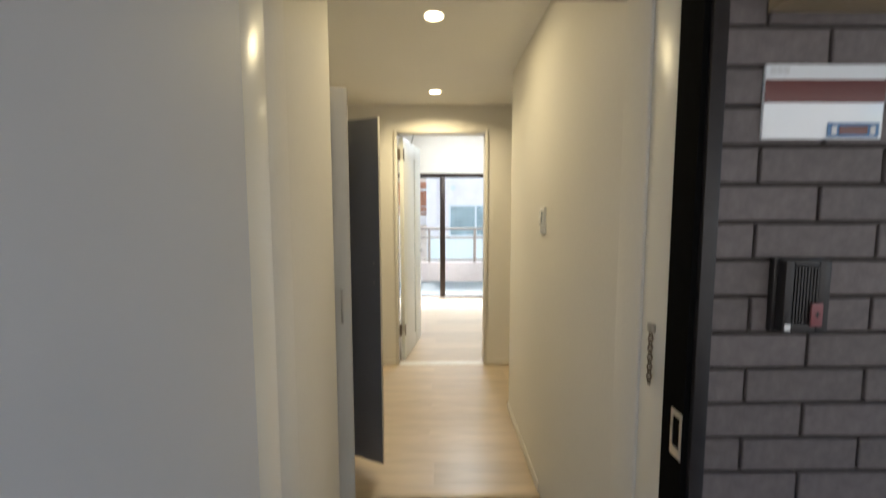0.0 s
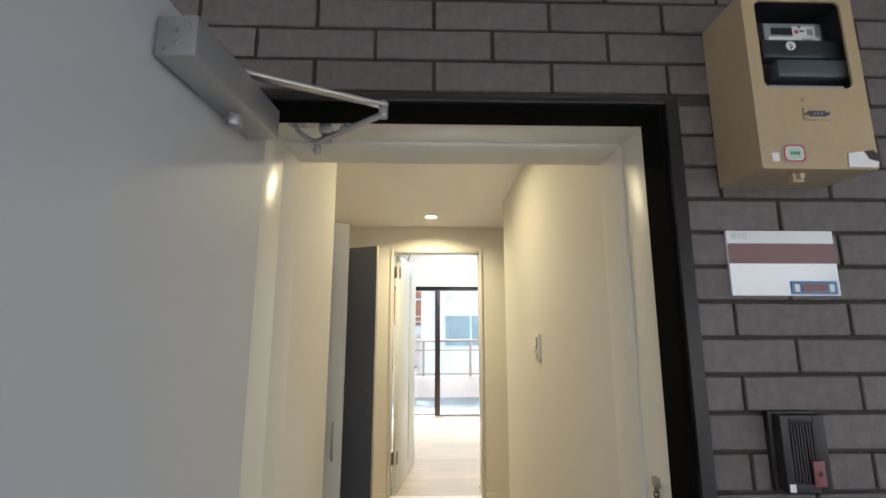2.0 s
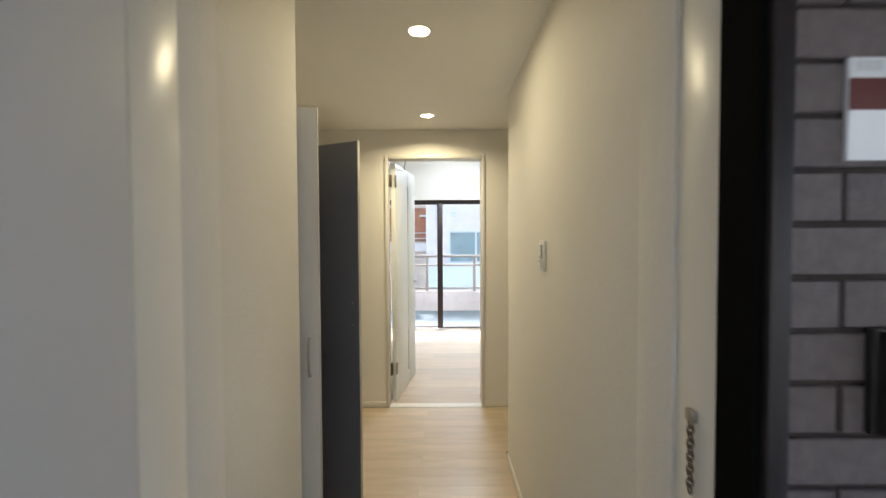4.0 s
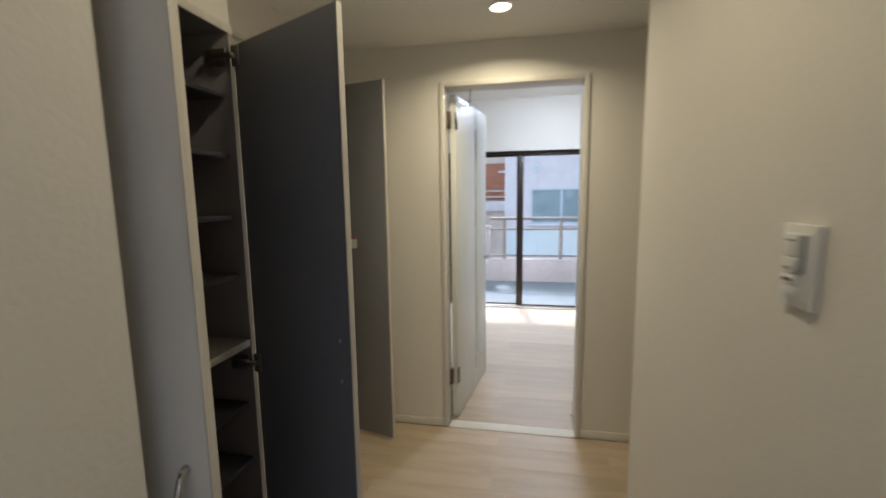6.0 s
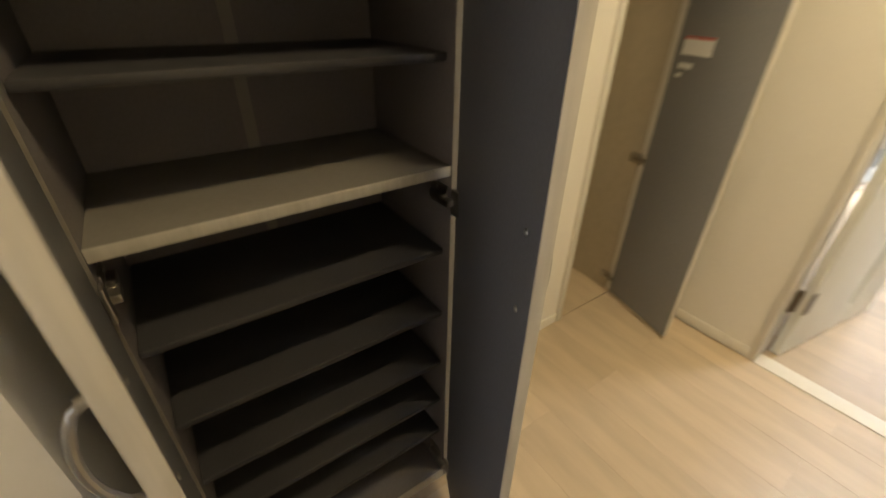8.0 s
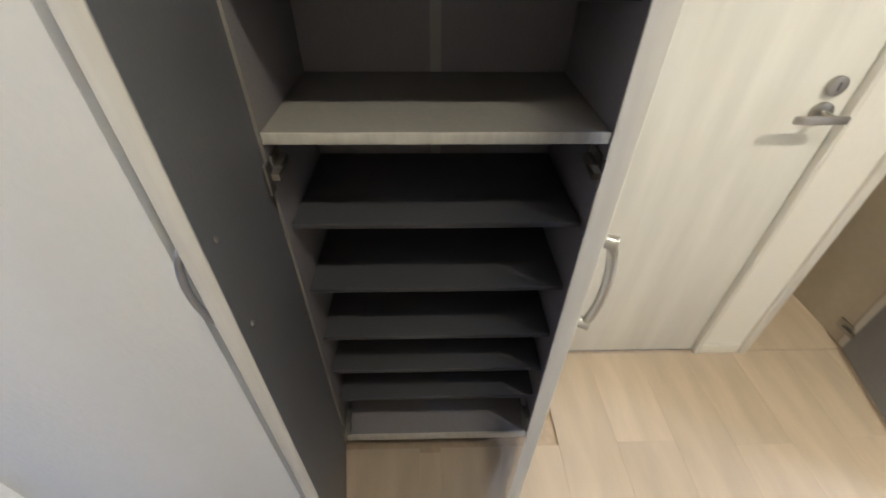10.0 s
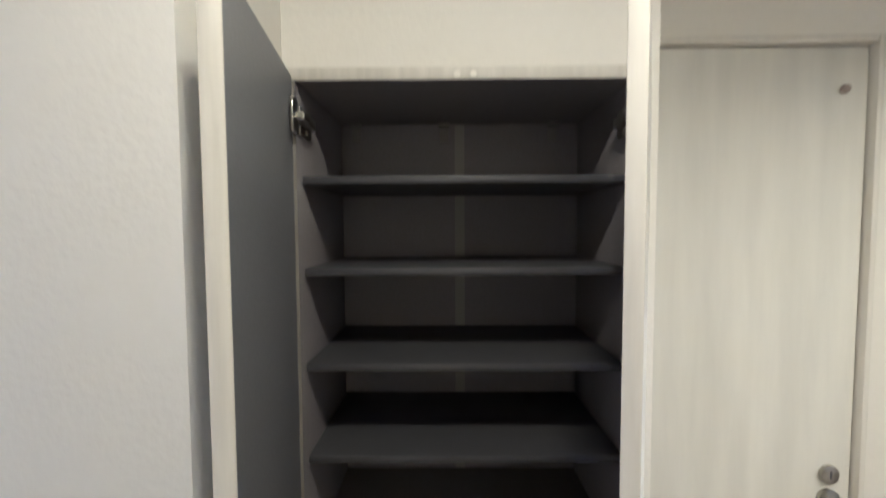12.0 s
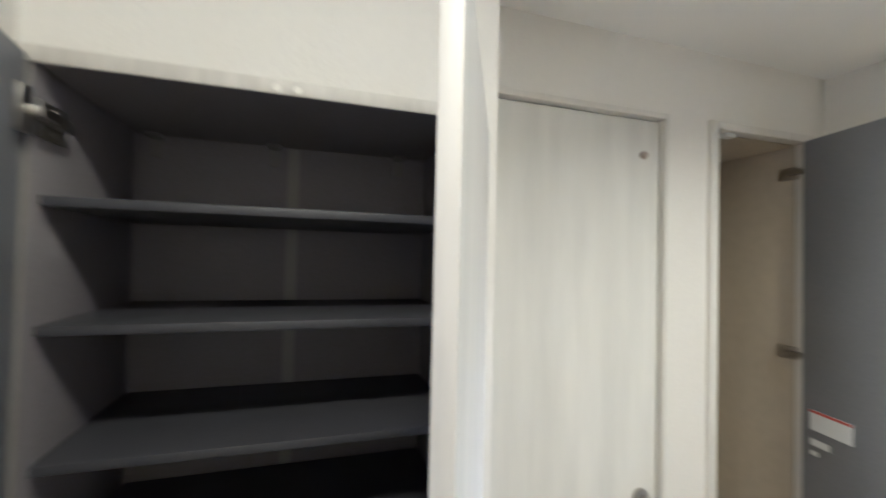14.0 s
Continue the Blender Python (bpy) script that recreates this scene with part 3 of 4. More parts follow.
part("lamp_window", B(WALL_R - 0.0191, WALL_R - 0.0186, 1.118, 1.138, 1.287, 1.292), INK, switch, "dark indicator window")

# toilet door furniture
lever = thing("door_lever", (WC_X, 2.08, 0.93), "satin nickel lever handle with a round rose", "door handle")
part("rose", rod(bmesh.new(), (WC_X - 0.008, 2.08, 0.925), (WC_X + 0.003, 2.08, 0.925), 0.026, sides=28, bevel=0.002), NICKEL, lever)
bm = rod(bmesh.new(), (WC_X + 0.003, 2.08, 0.925), (WC_X + 0.042, 2.08, 0.925), 0.009)
box(bm, WC_X + 0.036, WC_X + 0.048, 1.985, 2.112, 0.915, 0.935, bevel=0.005)
part("lever", bm, NICKEL, lever)
lock = thing("thumb_turn_lock", (WC_X, 2.08, 0.96), "round satin nickel lock rose above the lever", "lock")
part("rose", rod(bmesh.new(), (WC_X - 0.008, 2.08, 0.988), (WC_X + 0.003, 2.08, 0.988), 0.0225, sides=28, bevel=0.002), NICKEL, lock)
part("coin_slot", B(WC_X + 0.0031, WC_X + 0.0045, 2.0785, 2.0825, 0.978, 0.998), INK, lock)
stud = part("door_bumper", rod(bmesh.new(), (WC_X - 0.008, 2.078, 1.922), (WC_X + 0.004, 2.078, 1.922), 0.010, sides=24, bevel=0.003), BUFFER)
tagged(stud, "small round brown-grey bumper on the toilet door", "bumper")

# closet hinges and papers
for z in (1.93, 1.34, 0.70, 0.08):
    h = thing("closet_hinge", (WC_X - 0.03, CL1, z), "nickel concealed hinge in the closet", "hinge", "closet hinges")
    bm = B(WC_X - 0.075, WC_X - 0.018, CL1 - 0.008, CL1 - 0.0005, z - 0.02, z + 0.02, bevel=0.002)
    box(bm, WC_X - 0.045, WC_X + 0.022, CL1 - 0.026, CL1 - 0.010, z - 0.007, z + 0.007, bevel=0.002)
    part("arm", bm, NICKEL, h)
catch = part("door_catch", B(WC_X - 0.028, WC_X - 0.004, 2.385, 2.425, 2.009, 2.0218, bevel=0.002), PLASTIC_WHITE)
tagged(catch, "small white magnetic catch under the closet head", "door catch")
def on_closet_door(name, x0, x1, z0, z1, t0, t1, mat, label, category):
    ob = part(name, B(x0, x1, -0.018 - t1, -0.018 - t0, z0, z1), mat)
    ob.matrix_basis = CD
    return tagged(ob, label, category)

# ---- living room: balcony window, light ----
window_1 = thing("window_1", ((WX0 + WX1) / 2, ROOM_Y1 + 0.07, WZ0), "tall sliding balcony window with dark bronze frame", "window", kind="structure")
def sash_bars(rows, name, label=""):
    part(name, boxes(*rows, bevel=0.003), SASH, window_1, label)
wy = ROOM_Y1 + 0.02
part("sill_track", boxes((WX0, WX1, wy, wy + 0.09, WZ0 + 0.001, WZ0 + 0.012), bevel=0.002), RAIL, window_1, "pale taupe sill track")
sash_bars([(WX0, WX1, wy, wy + 0.09, WZ1 - 0.035, WZ1 - 0.001), (WX0, WX0 + 0.03, wy, wy + 0.09, WZ0 + 0.013, WZ1 - 0.036), (WX1 - 0.03, WX1, wy, wy + 0.09, WZ0 + 0.013, WZ1 - 0.036)], "window_frame")
for a, b, y, nm in ((WX0 + 0.031, 0.165, wy + 0.05, "outer"), (0.085, WX1 - 0.031, wy + 0.012, "inner")):
    w = 0.05
    s = part("sash", boxes((a, a + w if nm == "outer" else a + 0.075, y, y + 0.03, WZ0 + 0.014, WZ1 - 0.037), (b - (0.075 if nm == "outer" else w), b, y, y + 0.03, WZ0 + 0.014, WZ1 - 0.037),
             (a + w, b - w, y, y + 0.03, WZ0 + 0.014, WZ0 + 0.028), (a + w, b - w, y, y + 0.03, WZ1 - 0.065, WZ1 - 0.037), bevel=0.002), SASH, window_1)
    g = part("pane", B(a + w - 0.003, b - w + 0.003, y + 0.012, y + 0.016, WZ0 + 0.03, WZ1 - 0.06), GLASS, s)
    g.visible_shadow = False

# ---- balcony and the house across ----
structure("balcony_floor", boxes((-4.0, 4.5, ROOM_Y1 + 0.152, 7.25, -0.3, 0.0)), BALCONY_SHEET, "grey non-slip balcony floor sheet", "floor")
structure("balcony_parapet", B(-4.0, 4.5, 7.252, 7.40, -0.3, 0.36, bevel=0.01), PINK_WALL, "low pinkish balcony parapet", "parapet")
structure("balcony_ceiling", boxes((-4.0, 4.5, ROOM_Y1 + 0.152, 7.40, 2.66, 2.82)), FACADE, "white balcony slab above", "ceiling")
railing = thing("balcony_railing", (0.3, 7.32, 0.36), "taupe metal balcony railing with frosted panels", "railing")
part("top_rail", B(-0.35, 4.5, 7.285, 7.355, 1.0, 1.045, bevel=0.008), RAIL, railing)
part("middle_rail", B(-0.35, 4.5, 7.305, 7.335, 0.835, 0.865, bevel=0.004), RAIL, railing)
part("bottom_rail", B(-0.35, 4.5, 7.305, 7.335, 0.40, 0.43, bevel=0.004), RAIL, railing)
for k in range(6):
    x = -0.12 + 0.89 * k
    part("post", B(x - 0.025, x + 0.025, 7.30, 7.34, 0.355, 1.0, bevel=0.004), RAIL, railing)
    part("panel", B(x + 0.03, x + 0.86, 7.316, 7.322, 0.431, 0.834), RAIL_PANEL, railing, "frosted pale blue panel")
pier = structure("balcony_pier", boxes((-2.5, -0.36, 7.25, 7.42, 0.361, 0.86), (-2.5, -0.34, 7.23, 7.44, 0.862, 0.90), bevel=0.006), PINK_WALL, "pinkish parapet pier with a cap", "parapet")

house = thing("house_opposite", (2.0, 14.0, -6.0), "white house across with sliding windows and wooden cladding", "house")
part("wall", boxes((-0.30, 9.0, 13.0, 20, -6, 6.5)), FACADE, house)
part("corner_pilaster", B(-0.32, 0.02, 12.86, 12.998, -6, 6.5, bevel=0.02), FACADE, house, "white corner pilaster")
part("side_wall", boxes((-6.0, -0.302, 13.6, 20, -6, 6.5)), FACADE_BEIGE, house, "beige set-back wall")
part("band", boxes((-6.0, -0.302, 13.3, 13.598, 0.9, 1.2), bevel=0.01), FACADE, house)
for k in range(14):
    x = -1.75 + 0.103 * k
    part("cladding_board", B(x, x + 0.098, 13.55, 13.598, 1.25, 2.35, bevel=0.005), FACADE_ORANGE, house, "orange-brown wooden board")
part("balcony_bar", boxes((-1.8, -0.31, 13.32, 13.36, 1.5, 1.53), (-1.8, -0.31, 13.32, 13.36, 1.32, 1.35)), RAIL_PANEL, house, "pale rail bars")
def far_window(x, z, w, h):
    f = part("window", boxes((x, x + w, 12.93, 12.999, z, z + 0.06), (x, x + w, 12.93, 12.999, z + h - 0.05, z + h), (x, x + 0.05, 12.93, 12.999, z + 0.06, z + h - 0.05), (x + w - 0.05, x + w, 12.93, 12.999, z + 0.06, z + h - 0.05), (x + w / 2 - 0.03, x + w / 2 + 0.03, 12.94, 12.999, z + 0.06, z + h - 0.05)), RAIL_PANEL, house, "pale aluminium sliding window")
    for a, b in ((x + 0.051, x + w / 2 - 0.031), (x + w / 2 + 0.031, x + w - 0.051)):
        part("pane", B(a, b, 12.97, 12.995, z + 0.061, z + h - 0.051), FAR_GLASS, f)
    part("sill", B(x - 0.05, x + w + 0.05, 12.88, 12.999, z - 0.06, z - 0.002, bevel=0.01), FACADE, f)
far_window(0.42, 0.52, 1.75, 1.05)
far_window(4.2, 0.52, 1.75, 1.05)
far_window(0.42, 3.4, 1.75, 1.05)
bm = tube(bmesh.new(), [(0.56 + 0.07 * math.cos(a * math.tau / 18), 12.93, 2.12 + 0.07 * math.sin(a * math.tau / 18)) for a in range(18)], 0.022)
rod(bm, (0.56, 12.93, 2.12), (0.56, 12.999, 2.12), 0.06)
part("vent_cap", bm, RAIL_PANEL, house, "round wall vent")
part("lamp_arm", rod(bmesh.new(), (-0.52, 12.9, 2.06), (-0.2, 12.9, 2.06), 0.03), RAIL_PANEL, house, "thin pale bracket")

# ---- things outside the entrance ----
meter = thing("meter_box", (0.755, 0.0, 1.70), "beige steel meter box with a window on the brick wall", "meter box")
X0, X1, Y0, Z0, Z1 = 0.647, 0.864, -0.118, 1.709, 2.068
WX = (0.671, 0.842, 1.868, 2.052)
for name, row in (("bottom_panel", (X0, X1, Y0 + 0.004, -0.001, Z0, Z0 + 0.003)), ("top_panel", (X0, X1, Y0 + 0.004, -0.001, Z1 - 0.003, Z1)), ("side_panel", (X0, X0 + 0.003, Y0 + 0.004, -0.001, Z0 + 0.003, Z1 - 0.003)), ("side_panel", (X1 - 0.003, X1, Y0 + 0.004, -0.001, Z0 + 0.003, Z1 - 0.003))):
    part(name, B(*row), BEIGE_BOX, meter)
def ring_plate(outer, inner, y0, y1):
    """A plate with a rounded hole; outer and inner have the same count of points."""
    bm = bmesh.new()
    lay = []
    for pts, y in ((outer, y0), (inner, y0), (inner, y1), (outer, y1)):
        lay.append([bm.verts.new((u, y, v)) for u, v in pts])
    n = len(outer)
    for a, b in zip(lay, lay[1:] + lay[:1]):
        for k in range(n):
            bm.faces.new((a[k], a[(k + 1) % n], b[(k + 1) % n], b[k]))
    bmesh.ops.recalc_face_normals(bm, faces=bm.faces)
    return bm
part("front_cover", ring_plate(round_rect(X0 - 0.001, X1 + 0.001, Z0 - 0.001, Z1 + 0.001, 0.006), round_rect(*WX, 0.014), Y0, Y0 + 0.004), BEIGE_BOX, meter)
# black sheets stand in for the shade within the meter box
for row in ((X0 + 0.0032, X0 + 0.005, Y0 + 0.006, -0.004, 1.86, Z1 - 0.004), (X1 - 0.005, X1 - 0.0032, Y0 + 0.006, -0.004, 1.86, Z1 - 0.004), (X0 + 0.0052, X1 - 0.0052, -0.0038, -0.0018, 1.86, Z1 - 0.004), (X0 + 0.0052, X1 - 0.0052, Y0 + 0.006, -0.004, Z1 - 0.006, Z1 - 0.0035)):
    part("inner_lining", B(*row), METER_BLACK, meter, "dark sheet put in for the shade inside the box")
part("meter", boxes((0.698, 0.856, -0.07, -0.01, 1.92, 2.044), (0.695, 0.858, -0.097, -0.071, 1.945, 1.986), bevel=0.006), METER_BLACK, meter, "black electricity meter")
part("terminal_cover", B(0.712, 0.857, -0.107, -0.072, 1.898, 1.937, bevel=0.007), SLATE_PLASTIC, meter, "slate grey terminal cover")
face = part("meter_face", B(0.724, 0.844, -0.0735, -0.0705, 1.992, 2.038, bevel=0.001), METER_GREY, meter, "grey display face")
part("display", B(0.738, 0.781, -0.0750, -0.0737, 2.012, 2.027), METER_BLACK, face)
part("printed_label", boxes((0.7825, 0.829, -0.0750, -0.0737, 2.008, 2.031), (0.732, 0.837, -0.0750, -0.0737, 1.996, 2.007)), PAPER, face, "white printed label")
for x0, x1, z0, z1, mat in ((0.786, 0.794, 2.014, 2.022, RED), (0.797, 0.807, 2.018, 2.022, INK), (0.812, 0.824, 2.011, 2.025, METER_GREY), (0.794, 0.799, 2.0265, 2.0305, INK), (0.799, 0.821, 1.999, 2.002, METER_GREY)):
    part("print_mark", B(x0, x1, -0.0757, -0.0751, z0, z1), mat, face)
seal = part("round_seal", rod(bmesh.new(), (0.752, -0.0972, 1.970), (0.752, -0.0985, 1.970), 0.0095, sides=24), PAPER, meter, "round white seal")
for dx, dz in ((-0.002, 0.002), (0.002, -0.002), (-0.001, -0.005)):
    part("seal_mark", B(0.752 + dx - 0.002, 0.752 + dx + 0.002, -0.0992, -0.0986, 1.970 + dz - 0.0015, 1.970 + dz + 0.0015), INK, seal)
part("lower_ledge", B(0.685, 0.830, -0.112, -0.075, 1.868, 1.876), METER_GREY, meter)
tag = part("number_tag", B(0.735, 0.785, Y0 - 0.003, Y0 - 0.0005, 1.802, 1.826, bevel=0.001), BEIGE_BOX, meter, "riveted number tag")
part("tag_face", B(0.744, 0.776, Y0 - 0.0045, Y0 - 0.0032, 1.8085, 1.8195), SLATE_PLASTIC, tag)
for k in range(3):
    part("tag_digit", B(0.7525 + 0.0065 * k, 0.7555 + 0.0065 * k, Y0 - 0.0052, Y0 - 0.0046, 1.8115, 1.816), METER_GREY, tag)
for x in (0.7395, 0.7805):
    part("rivet", rod(bmesh.new(), (x, Y0 - 0.003, 1.814), (x, Y0 - 0.006, 1.814), 0.0025, sides=10), INK, tag)
part("square_sticker", B(0.666, 0.679, Y0 - 0.0012, Y0 - 0.0004, 1.722, 1.738), PAPER, meter, "small white sticker")
cx, cz = 0.708, 1.737
for r, mat, d in ((0.0235, METER_GREY, 0.0012), (0.0205, RED, 0.0016), (0.0165, PAPER, 0.0020), (0.0145, GREEN, 0.0024)):
    bm = bmesh.new()
    prism(bm, round_rect(cx - r, cx + r, cz - r * 0.8, cz + r * 0.8, r * 0.5), "y", Y0 - d, Y0 - 0.0004)
    part("round_sticker", bm, mat, meter)
for k in range(3):
    part("sticker_bar", B(cx - 0.008 + 0.006 * k, cx - 0.004 + 0.006 * k, Y0 - 0.0028, Y0 - 0.0025, cz - 0.003, cz + 0.003), INK, meter)
bm = bmesh.new()
prism(bm, [(0.806, 1.712), (0.860, 1.712), (0.8635, 1.722), (0.846, 1.727), (0.838, 1.742), (0.808, 1.738)], "y", Y0 - 0.0018, Y0 - 0.0004)
part("torn_paper", bm, PAPER, meter, "torn white paper sticker")
bm = bmesh.new()
prism(bm, [(0.8375, 1.7425), (0.8465, 1.7275), (0.8635, 1.7235), (0.8645, 1.736), (0.856, 1.7445)], "y", Y0 - 0.0021, Y0 - 0.0004)
part("torn_backing", bm, TORN_DARK, meter, "dark torn sticker backing")
bm = bmesh.new()
prism(bm, [(0.735, 1.840), (0.740, 1.844), (0.741, 1.847), (0.736, 1.843)], "y", Y0 - 0.0014, Y0 - 0.0004)
part("paint_chip", bm, TORN_DARK, meter, "small dark paint chip")
bm = boxes((0.717, 0.738, -0.10, -0.085, 1.689, 1.7075), bevel=0.002)
rod(bm, (0.7275, -0.10, 1.699), (0.7275, -0.108, 1.699), 0.005, sides=14)
part("padlock_tab", bm, BEIGE_BOX, meter)

plate = thing("name_plate", (0.768, 0.0, 1.483), "glossy white name plate with a brown reflected band", "name plate")
part("plate", boxes((0.661, 0.883, -0.006, 0.001, 1.484, 1.617), bevel=0.0015), PLATE_WHITE, plate)
# brown strip paints in the facade mirrored by the glossy plate
part("brown_band", B(0.6615, 0.8825, -0.0068, -0.0062, 1.549, 1.590), PLATE_BROWN, plate, "brown band painted in for the reflected facade")
lab = part("blue_label", B(0.780, 0.874, -0.0095, -0.0062, 1.487, 1.513, bevel=0.001), BLUE, plate, "blue framed label")
part("label_field", B(0.800, 0.852, -0.0105, -0.0096, 1.492, 1.507), PLATE_BROWN, lab)
for x in (0.7905, 0.8615):
    part("label_end", B(x - 0.0045, x + 0.0045, -0.0105, -0.0096, 1.492, 1.507), PAPER, lab)
for k in range(3):
    part("small_stamp", B(0.670 + 0.012 * k, 0.680 + 0.012 * k, -0.0068, -0.0062, 1.599, 1.612), FAINT, plate, "faint grey block")

plate.location.x -= 0.015

icom = thing("door_intercom", (0.739, 0.0, 1.125), "dark brown door intercom with speaker slots and red button", "intercom")
part("back_plate", B(0.694, 0.786, -0.012, 0.002, 1.122, 1.263, bevel=0.002), PLASTIC_BLACK, icom)
body = bmesh.new()
box(body, 0.700, 0.716, -0.032, -0.0125, 1.126, 1.260, bevel=0.002)
box(body, 0.762, 0.784, -0.032, -0.0125, 1.126, 1.260, bevel=0.002)
box(body, 0.7161, 0.7619, -0.032, -0.0125, 1.247, 1.260, bevel=0.002)
box(body, 0.7161, 0.7619, -0.032, -0.0125, 1.126, 1.142, bevel=0.002)
part("housing", body, PLASTIC_BLACK, icom)
for k in range(8):
    x = 0.7185 + 0.0058 * k
    part("slat", B(x, x + 0.0032, -0.031, -0.0125, 1.1425, 1.2465), PLASTIC_BLACK, icom)
btn = part("call_button", B(0.748, 0.770, -0.0365, -0.0321, 1.138, 1.182, bevel=0.002), PINK_RED, icom, "faded red call button")
part("cross_mark", boxes((0.7575, 0.7605, -0.0372, -0.0366, 1.155, 1.166), (0.7545, 0.7574, -0.0372, -0.0366, 1.159, 1.162), (0.7606, 0.7635, -0.0372, -0.0366, 1.159, 1.162)), PLASTIC_BLACK, btn)
part("white_sticker", B(0.703, 0.714, -0.0332, -0.0322, 1.129, 1.142), PAPER, icom, "tiny white sticker")
icom.location.x -= 0.012
icom.location.z += 0.003

# door closer on the entrance door
closer = thing("door_closer", (OPEN_L, -0.15, 1.80), "silver hydraulic door closer with a folding arm", "door closer")
LX = OPEN_L + 0.0125
SWING = hinged(OPEN_L + 0.007, 0.058, -2.8) @ Matrix.Translation((-OPEN_L - 0.007, -0.058, 0))
part("body", B(LX, LX + 0.058, -0.298, -0.022, 1.793, 1.856, bevel=0.004), SILVER, closer).matrix_basis = SWING
for dy, dz in ((0.012, 0.010), (0.012, 0.050), (0.028, 0.036), (0.044, 0.046), (0.030, 0.018)):
    part("screw", rod(bmesh.new(), (LX + dy, -0.2981, 1.795 + dz), (LX + dy, -0.3015, 1.793 + dz), 0.004, 0.003, sides=12), NICKEL, closer).matrix_basis = SWING
part("spindle", rod(bmesh.new(), (LX + 0.028, -0.136, 1.768), (LX + 0.028, -0.136, 1.7895), 0.013, sides=20, bevel=0.002), SILVER, closer).matrix_basis = SWING
part("spindle_top", rod(bmesh.new(), (LX + 0.028, -0.136, 1.8565), (LX + 0.028, -0.136, 1.868), 0.012, sides=20), SILVER, closer).matrix_basis = SWING
KN = Vector((-0.055, -0.02, 1.865))
bm = bmesh.new()
a = SWING @ Vector((LX + 0.028, -0.136, 1.862))
d = KN - a
q = Matrix.Translation(a) @ d.to_track_quat("X", "Z").to_matrix().to_4x4()
box(bm, -0.012, d.length + 0.008, -0.010, 0.010, 0.006, 0.013, bevel=0.002, turn=q)
part("main_arm", bm, ALUMINIUM, closer)
part("knuckle", rod(bmesh.new(), KN + Vector((0, 0, -0.018)), KN + Vector((0, 0, 0.018)), 0.0095, sides=18, bevel=0.002), SILVER, closer)
SH = Vector((-0.222, 0.075, 1.832))
bm = rod(bmesh.new(), KN + Vector((0, 0, -0.010)), SH, 0.0065)
m = KN.lerp(SH, 0.5)
rod(bm, m, m + (SH - KN).normalized() * 0.012, 0.0095)
part("link_rod", bm, SILVER, closer)
bm = bmesh.new()
prism(bm, round_rect(-0.284, -0.186, 0.067, 0.093, 0.012), "z", 1.8765, 1.8825)
box(bm, -0.212, -0.182, 0.068, 0.104, 1.856, 1.8762, bevel=0.003)
rod(bm, (-0.198, 0.086, 1.838), (-0.198, 0.086, 1.857), 0.012, bevel=0.001)
tube(bm, [(-0.266, 0.078, 1.874), (-0.262, 0.079, 1.864), (-0.250, 0.081, 1.853), (-0.236, 0.083, 1.845), (-0.220, 0.085, 1.840), (-0.204, 0.086, 1.842)], 0.0055)
tube(bm, [(-0.222, 0.085, 1.838), (-0.234, 0.085, 1.833), (-0.246, 0.085, 1.831)], 0.0045)
rod(bm, (-0.217, 0.085, 1.810), (-0.217, 0.085, 1.842), 0.0075, bevel=0.001)
rod(bm, (-0.217, 0.085, 1.814), (-0.217, 0.085, 1.822), 0.0105, sides=6)
for x in (-0.272, -0.250):
    rod(bm, (x, 0.080, 1.8735), (x, 0.080, 1.8764), 0.005, sides=14)
part("shoe", bm, SILVER, closer)

# door chain and strike on the frame
chain = thing("door_chain", (OPEN_R - 0.02, 0.1, 1.0), "short steel security chain hanging on the door frame", "door chain")
part("anchor", B(OPEN_R - 0.016, OPEN_R - 0.0042, 0.114, 0.134, 1.085, 1.105, bevel=0.003), NICKEL, chain)
for k in range(11):
    z = 1.082 - 0.0108 * k
    bm = bmesh.new()
    pts = [(OPEN_R - 0.012 + (0.005 * math.cos(a * math.tau / 12) if k % 2 else 0), 0.122 + (0 if k % 2 else 0.005 * math.cos(a * math.tau / 12)), z + 0.0078 * math.sin(a * math.tau / 12)) for a in range(13)]
    part("link", tube(bm, pts, 0.0019, sides=6), BROWN_METAL, chain)
strike = thing("strike_plate", (OPEN_R, 0.0, 0.95), "steel strike plate in the dark door frame", "strike plate")
part("plate", boxes((OPEN_R - 0.0142, OPEN_R - 0.0122, -0.010, 0.027, 0.948, 0.960), (OPEN_R - 0.0142, OPEN_R - 0.0122, -0.010, 0.027, 0.865, 0.885), (OPEN_R - 0.0142, OPEN_R - 0.0122, -0.010, -0.003, 0.8851, 0.9479), (OPEN_R - 0.0142, OPEN_R - 0.0122, 0.020, 0.027, 0.8851, 0.9479), bevel=0.0006), ALUMINIUM, strike)

# living room door furniture
for z in (1.85, 0.285):
    h = part("hinge", boxes((-0.012, 0.03, -0.040, -0.0365, z - 0.05, z + 0.05), bevel=0.001), BROWN_METAL, door_2, "bronze hinge")
    h.matrix_basis = RD
    k = B(LD0 + 0.001, LD0 + 0.010, ROOM_Y0 - 0.052, ROOM_Y0 - 0.022, z - 0.05, z + 0.05, bevel=0.001)
    rod(k, (LD0 + 0.014, ROOM_Y0 - 0.026, z - 0.05), (LD0 + 0.014, ROOM_Y0 - 0.026, z + 0.05), 0.008, bevel=0.001)
    part("hinge_knuckle", k, BROWN_METAL, door_2, "bronze hinge knuckle")
lv = boxes((0.665, 0.705, -0.062, -0.037, 0.94, 0.958), (0.60, 0.705, -0.068, -0.058, 0.942, 0.956), bevel=0.003)
part("door_handle", lv, NICKEL, door_2, "nickel lever").matrix_basis = RD
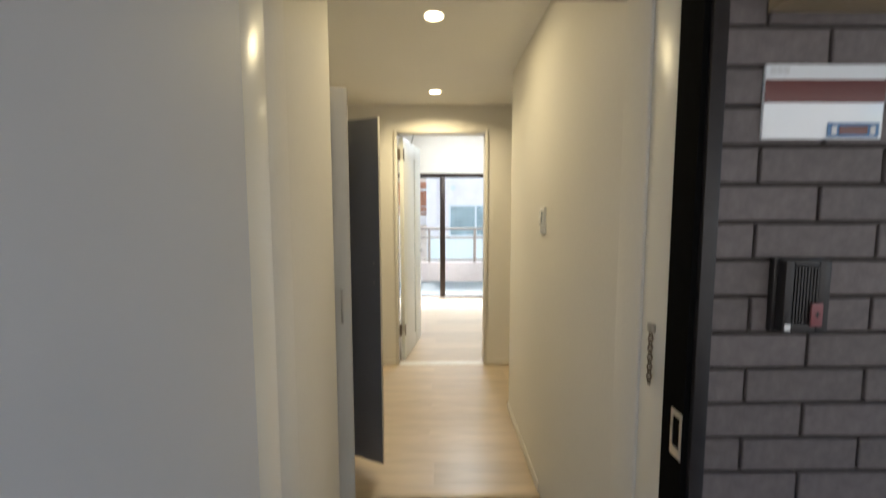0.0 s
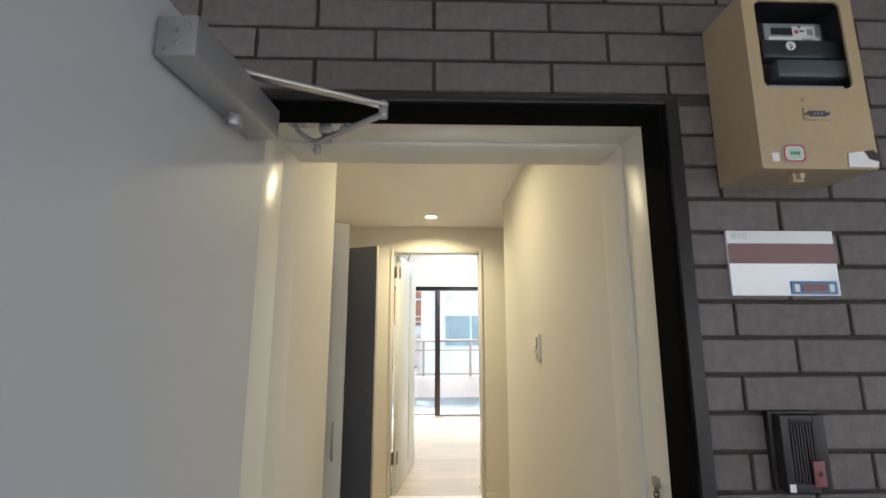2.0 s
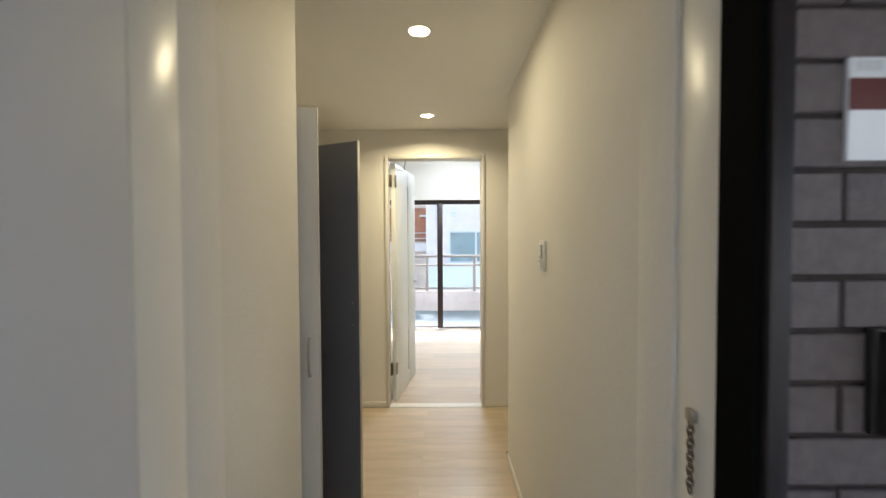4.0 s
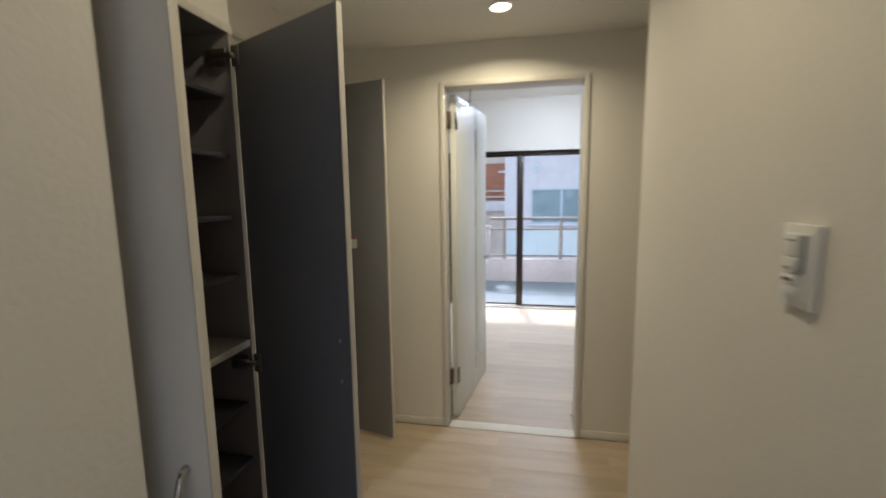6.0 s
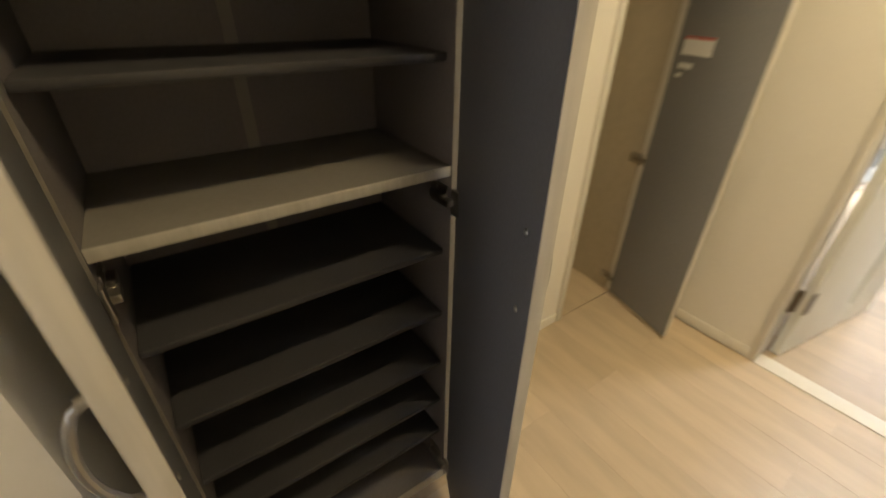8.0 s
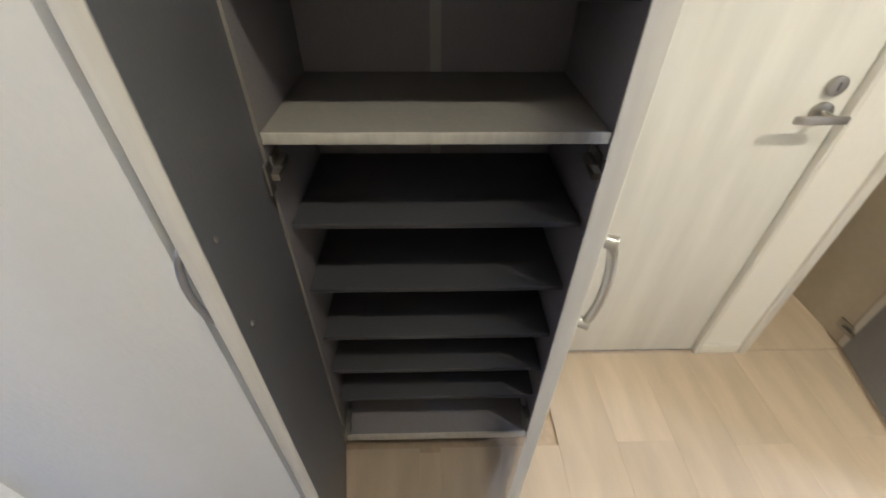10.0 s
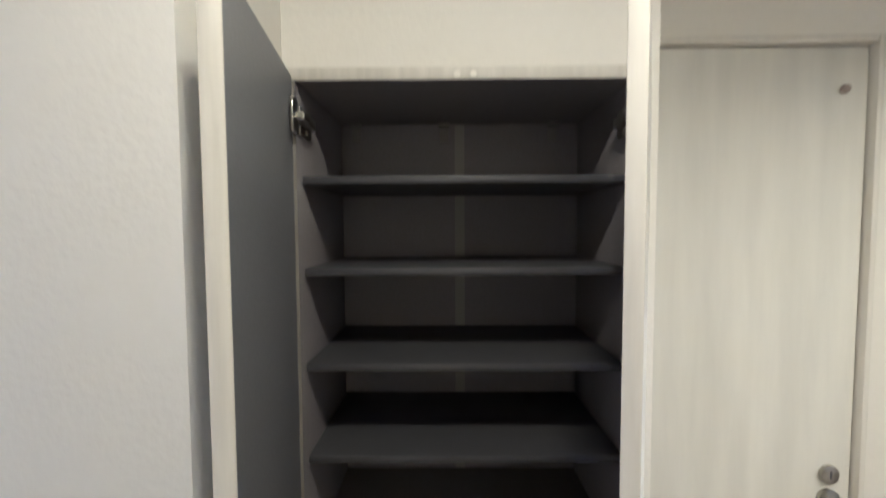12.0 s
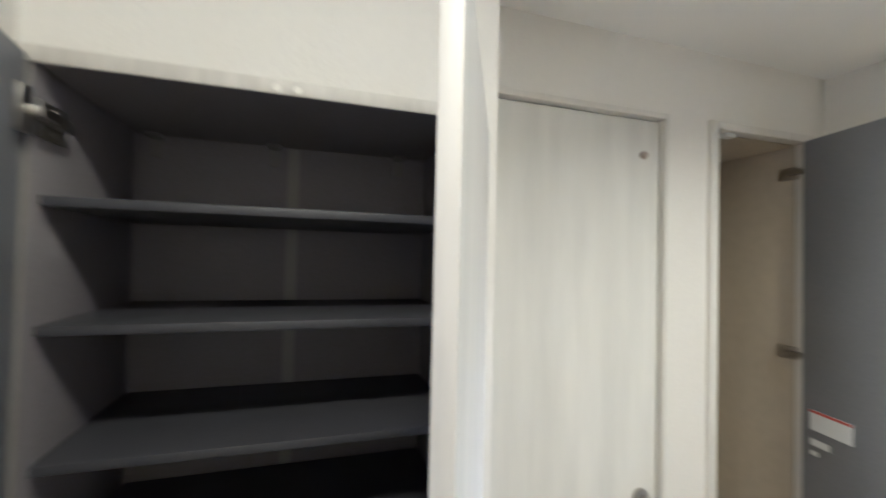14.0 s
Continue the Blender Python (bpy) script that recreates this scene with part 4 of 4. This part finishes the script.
stay = part("door_stay", rod(bmesh.new(), (LD0 + 0.14, ROOM_Y0 - 0.06, LDT - 0.008), (LD0 + 0.10, ROOM_Y0 + 0.25, 1.985), 0.006), NICKEL)
tagged(stay, "thin nickel door stay at the door head", "door stay")
dome = thing("ceiling_lamp", (0.47, 4.55, ROOM_CEIL), "round white living room ceiling lamp, lit", "ceiling lamp")
bm = bmesh.new()
prof = [(0.0, -0.09), (0.12, -0.085), (0.2, -0.065), (0.24, -0.03), (0.245, -0.001)]
loops = [[bm.verts.new((0.47 + r * math.cos(k * math.tau / 36), 4.55 + r * math.sin(k * math.tau / 36), ROOM_CEIL + z)) for k in range(36)] for r, z in prof[1:]]
for a, b in zip(loops, loops[1:]):
    for k in range(36):
        bm.faces.new((a[k], a[(k + 1) % 36], b[(k + 1) % 36], b[k]))
bm.faces.new(loops[0])
bmesh.ops.recalc_face_normals(bm, faces=bm.faces)
part("shade", bm, ROOM_LAMP, dome)

# closet papers
pp = on_closet_door("paper_notice", 0.030, 0.155, 1.125, 1.185, 0.0, 0.003, PAPER, "white notice with a red heading on the closet door", "notice")
rh = part("red_heading", B(0.030, 0.155, -0.0216, -0.0211, 1.177, 1.185), RED)
rh.parent = pp
on_closet_door("paper_label", 0.030, 0.090, 1.078, 1.098, 0.0, 0.001, PAPER, "small white label on the closet door", "label")
on_closet_door("small_sticker", 0.030, 0.055, 1.048, 1.062, 0.0, 0.001, PAPER, "tiny white sticker on the closet door", "label")

# ---- wooden floor planks, laid across the hall ----
floor_hall = tagged(new("floor"), "pale oak plank floor laid across the hall", "floor", kind="structure")
plank_mesh = {}
def plank(x0, x1, y0, y1):
    key = (round(x1 - x0, 3), round(y1 - y0, 3))
    if key not in plank_mesh:
        plank_mesh[key] = mesh_of(box(bmesh.new(), -key[0] / 2 + 0.0001, key[0] / 2 - 0.0001, -key[1] / 2 + 0.0001, key[1] / 2 - 0.0001, -0.012, 0.0, bevel=0.0004, segments=1), "plank", OAK)
    ob = new("plank", plank_mesh[key])
    ob.location = ((x0 + x1) / 2, (y0 + y1) / 2, 0)
    ob.parent = floor_hall
PW, PL = 0.185, 1.212
for x0, x1 in ((-0.60, -0.373),):
    plank(x0, x1, 0.872, 0.995)
    plank(x0, x1, 0.995, 1.116)
rows = 0
y = 1.116
while y < ROOM_Y1 - 0.001:
    y1 = min(1.18 if rows == 0 else y + PW, ROOM_Y1)
    if y < END_Y - 0.012 < y1:
        y1 = END_Y - 0.0125
    if abs(y - (END_Y - 0.0125)) < 1e-6:
        y, y1 = END_Y + 0.0705, END_Y + 0.0705 + PW
    lo, hi = (-0.94, 1.75) if y < END_Y - 0.02 else ((LD0, LD1) if y < ROOM_Y0 - 0.04 else (-2.4, 2.6))
    if y < 1.49:
        lo = -0.60 if y >= 0.87 else -0.36
    x = (-1.2 if rows % 2 else -1.818) - 1.212 + random.uniform(-0.03, 0.03)
    while x < hi:
        a, b = max(x, lo), min(x + PL, hi)
        if y < 1.98 and b > WALL_R:
            b = min(b, WALL_R)
        if b - a > 0.03:
            plank(a, b, y, y1)
        x += PL
    y = y1
    rows += 1

# ---- brick tiles ----
brick_mesh = {}
def brick_data(w, h):
    key = (round(w, 3), round(h, 3))
    if key not in brick_mesh:
        brick_mesh[key] = mesh_of(box(bmesh.new(), -key[0] / 2, key[0] / 2, 0.0, 0.012, -key[1] / 2, key[1] / 2, bevel=0.002, segments=1), "brick", BRICK)
    return brick_mesh[key]
rest = bmesh.new()
COURSE, LEN, GAP = 0.0707, 0.235, 0.0075
FX0, FX1, FZ = OPEN_L - 0.045, OPEN_R + 0.032, 1.900
def lay(z0, z1, start, step, x_min, x_max, skip):
    """One course of tiles between two ends; skip keeps the doorway free."""
    x = start - step * 14
    while x < x_max:
        a, b = max(x + GAP, x_min), min(x + step, x_max)
        x += step
        spans = [(a, b)]
        if skip:
            spans = [(a, min(b, FX0)), (max(a, FX1), b)]
        for p, q in spans:
            if q - p < 0.015:
                continue
            if -0.5 < p < 1.35 and z0 > (0.70 if p > FX0 else 1.5):
                ob = new("brick", brick_data(q - p, z1 - z0))
                ob.location = ((p + q) / 2, random.uniform(-0.0008, 0.0008), (z0 + z1) / 2)
                ob.parent = wall_front
            else:
                box(rest, p, q, 0.0, 0.012, z0, z1)
SPLIT = 0.76
for k in range(-22, 16):
    z0 = 1.406 + COURSE * k
    start = 0.647 + (0.0 if k % 2 == 0 else LEN / 2)
    if z0 + COURSE < FZ:
        lay(z0, z0 + COURSE - GAP, start, LEN, -2.4, 2.5, True)
    else:
        lay(z0, z0 + COURSE - GAP, start, LEN, FX1 if z0 < FZ else SPLIT, 2.5, False)
for k in range(-1, 7):
    z0 = 1.996 + 0.0745 * k
    start = -0.083 + (0.0 if k % 2 == 0 else 0.128)
    lay(max(z0, FZ), z0 + 0.0745 - GAP, start, 0.256, -2.4, SPLIT - GAP if z0 > FZ else FX1 - GAP, False)
tagged(part("bricks", rest, BRICK, wall_front), kind="stuff")
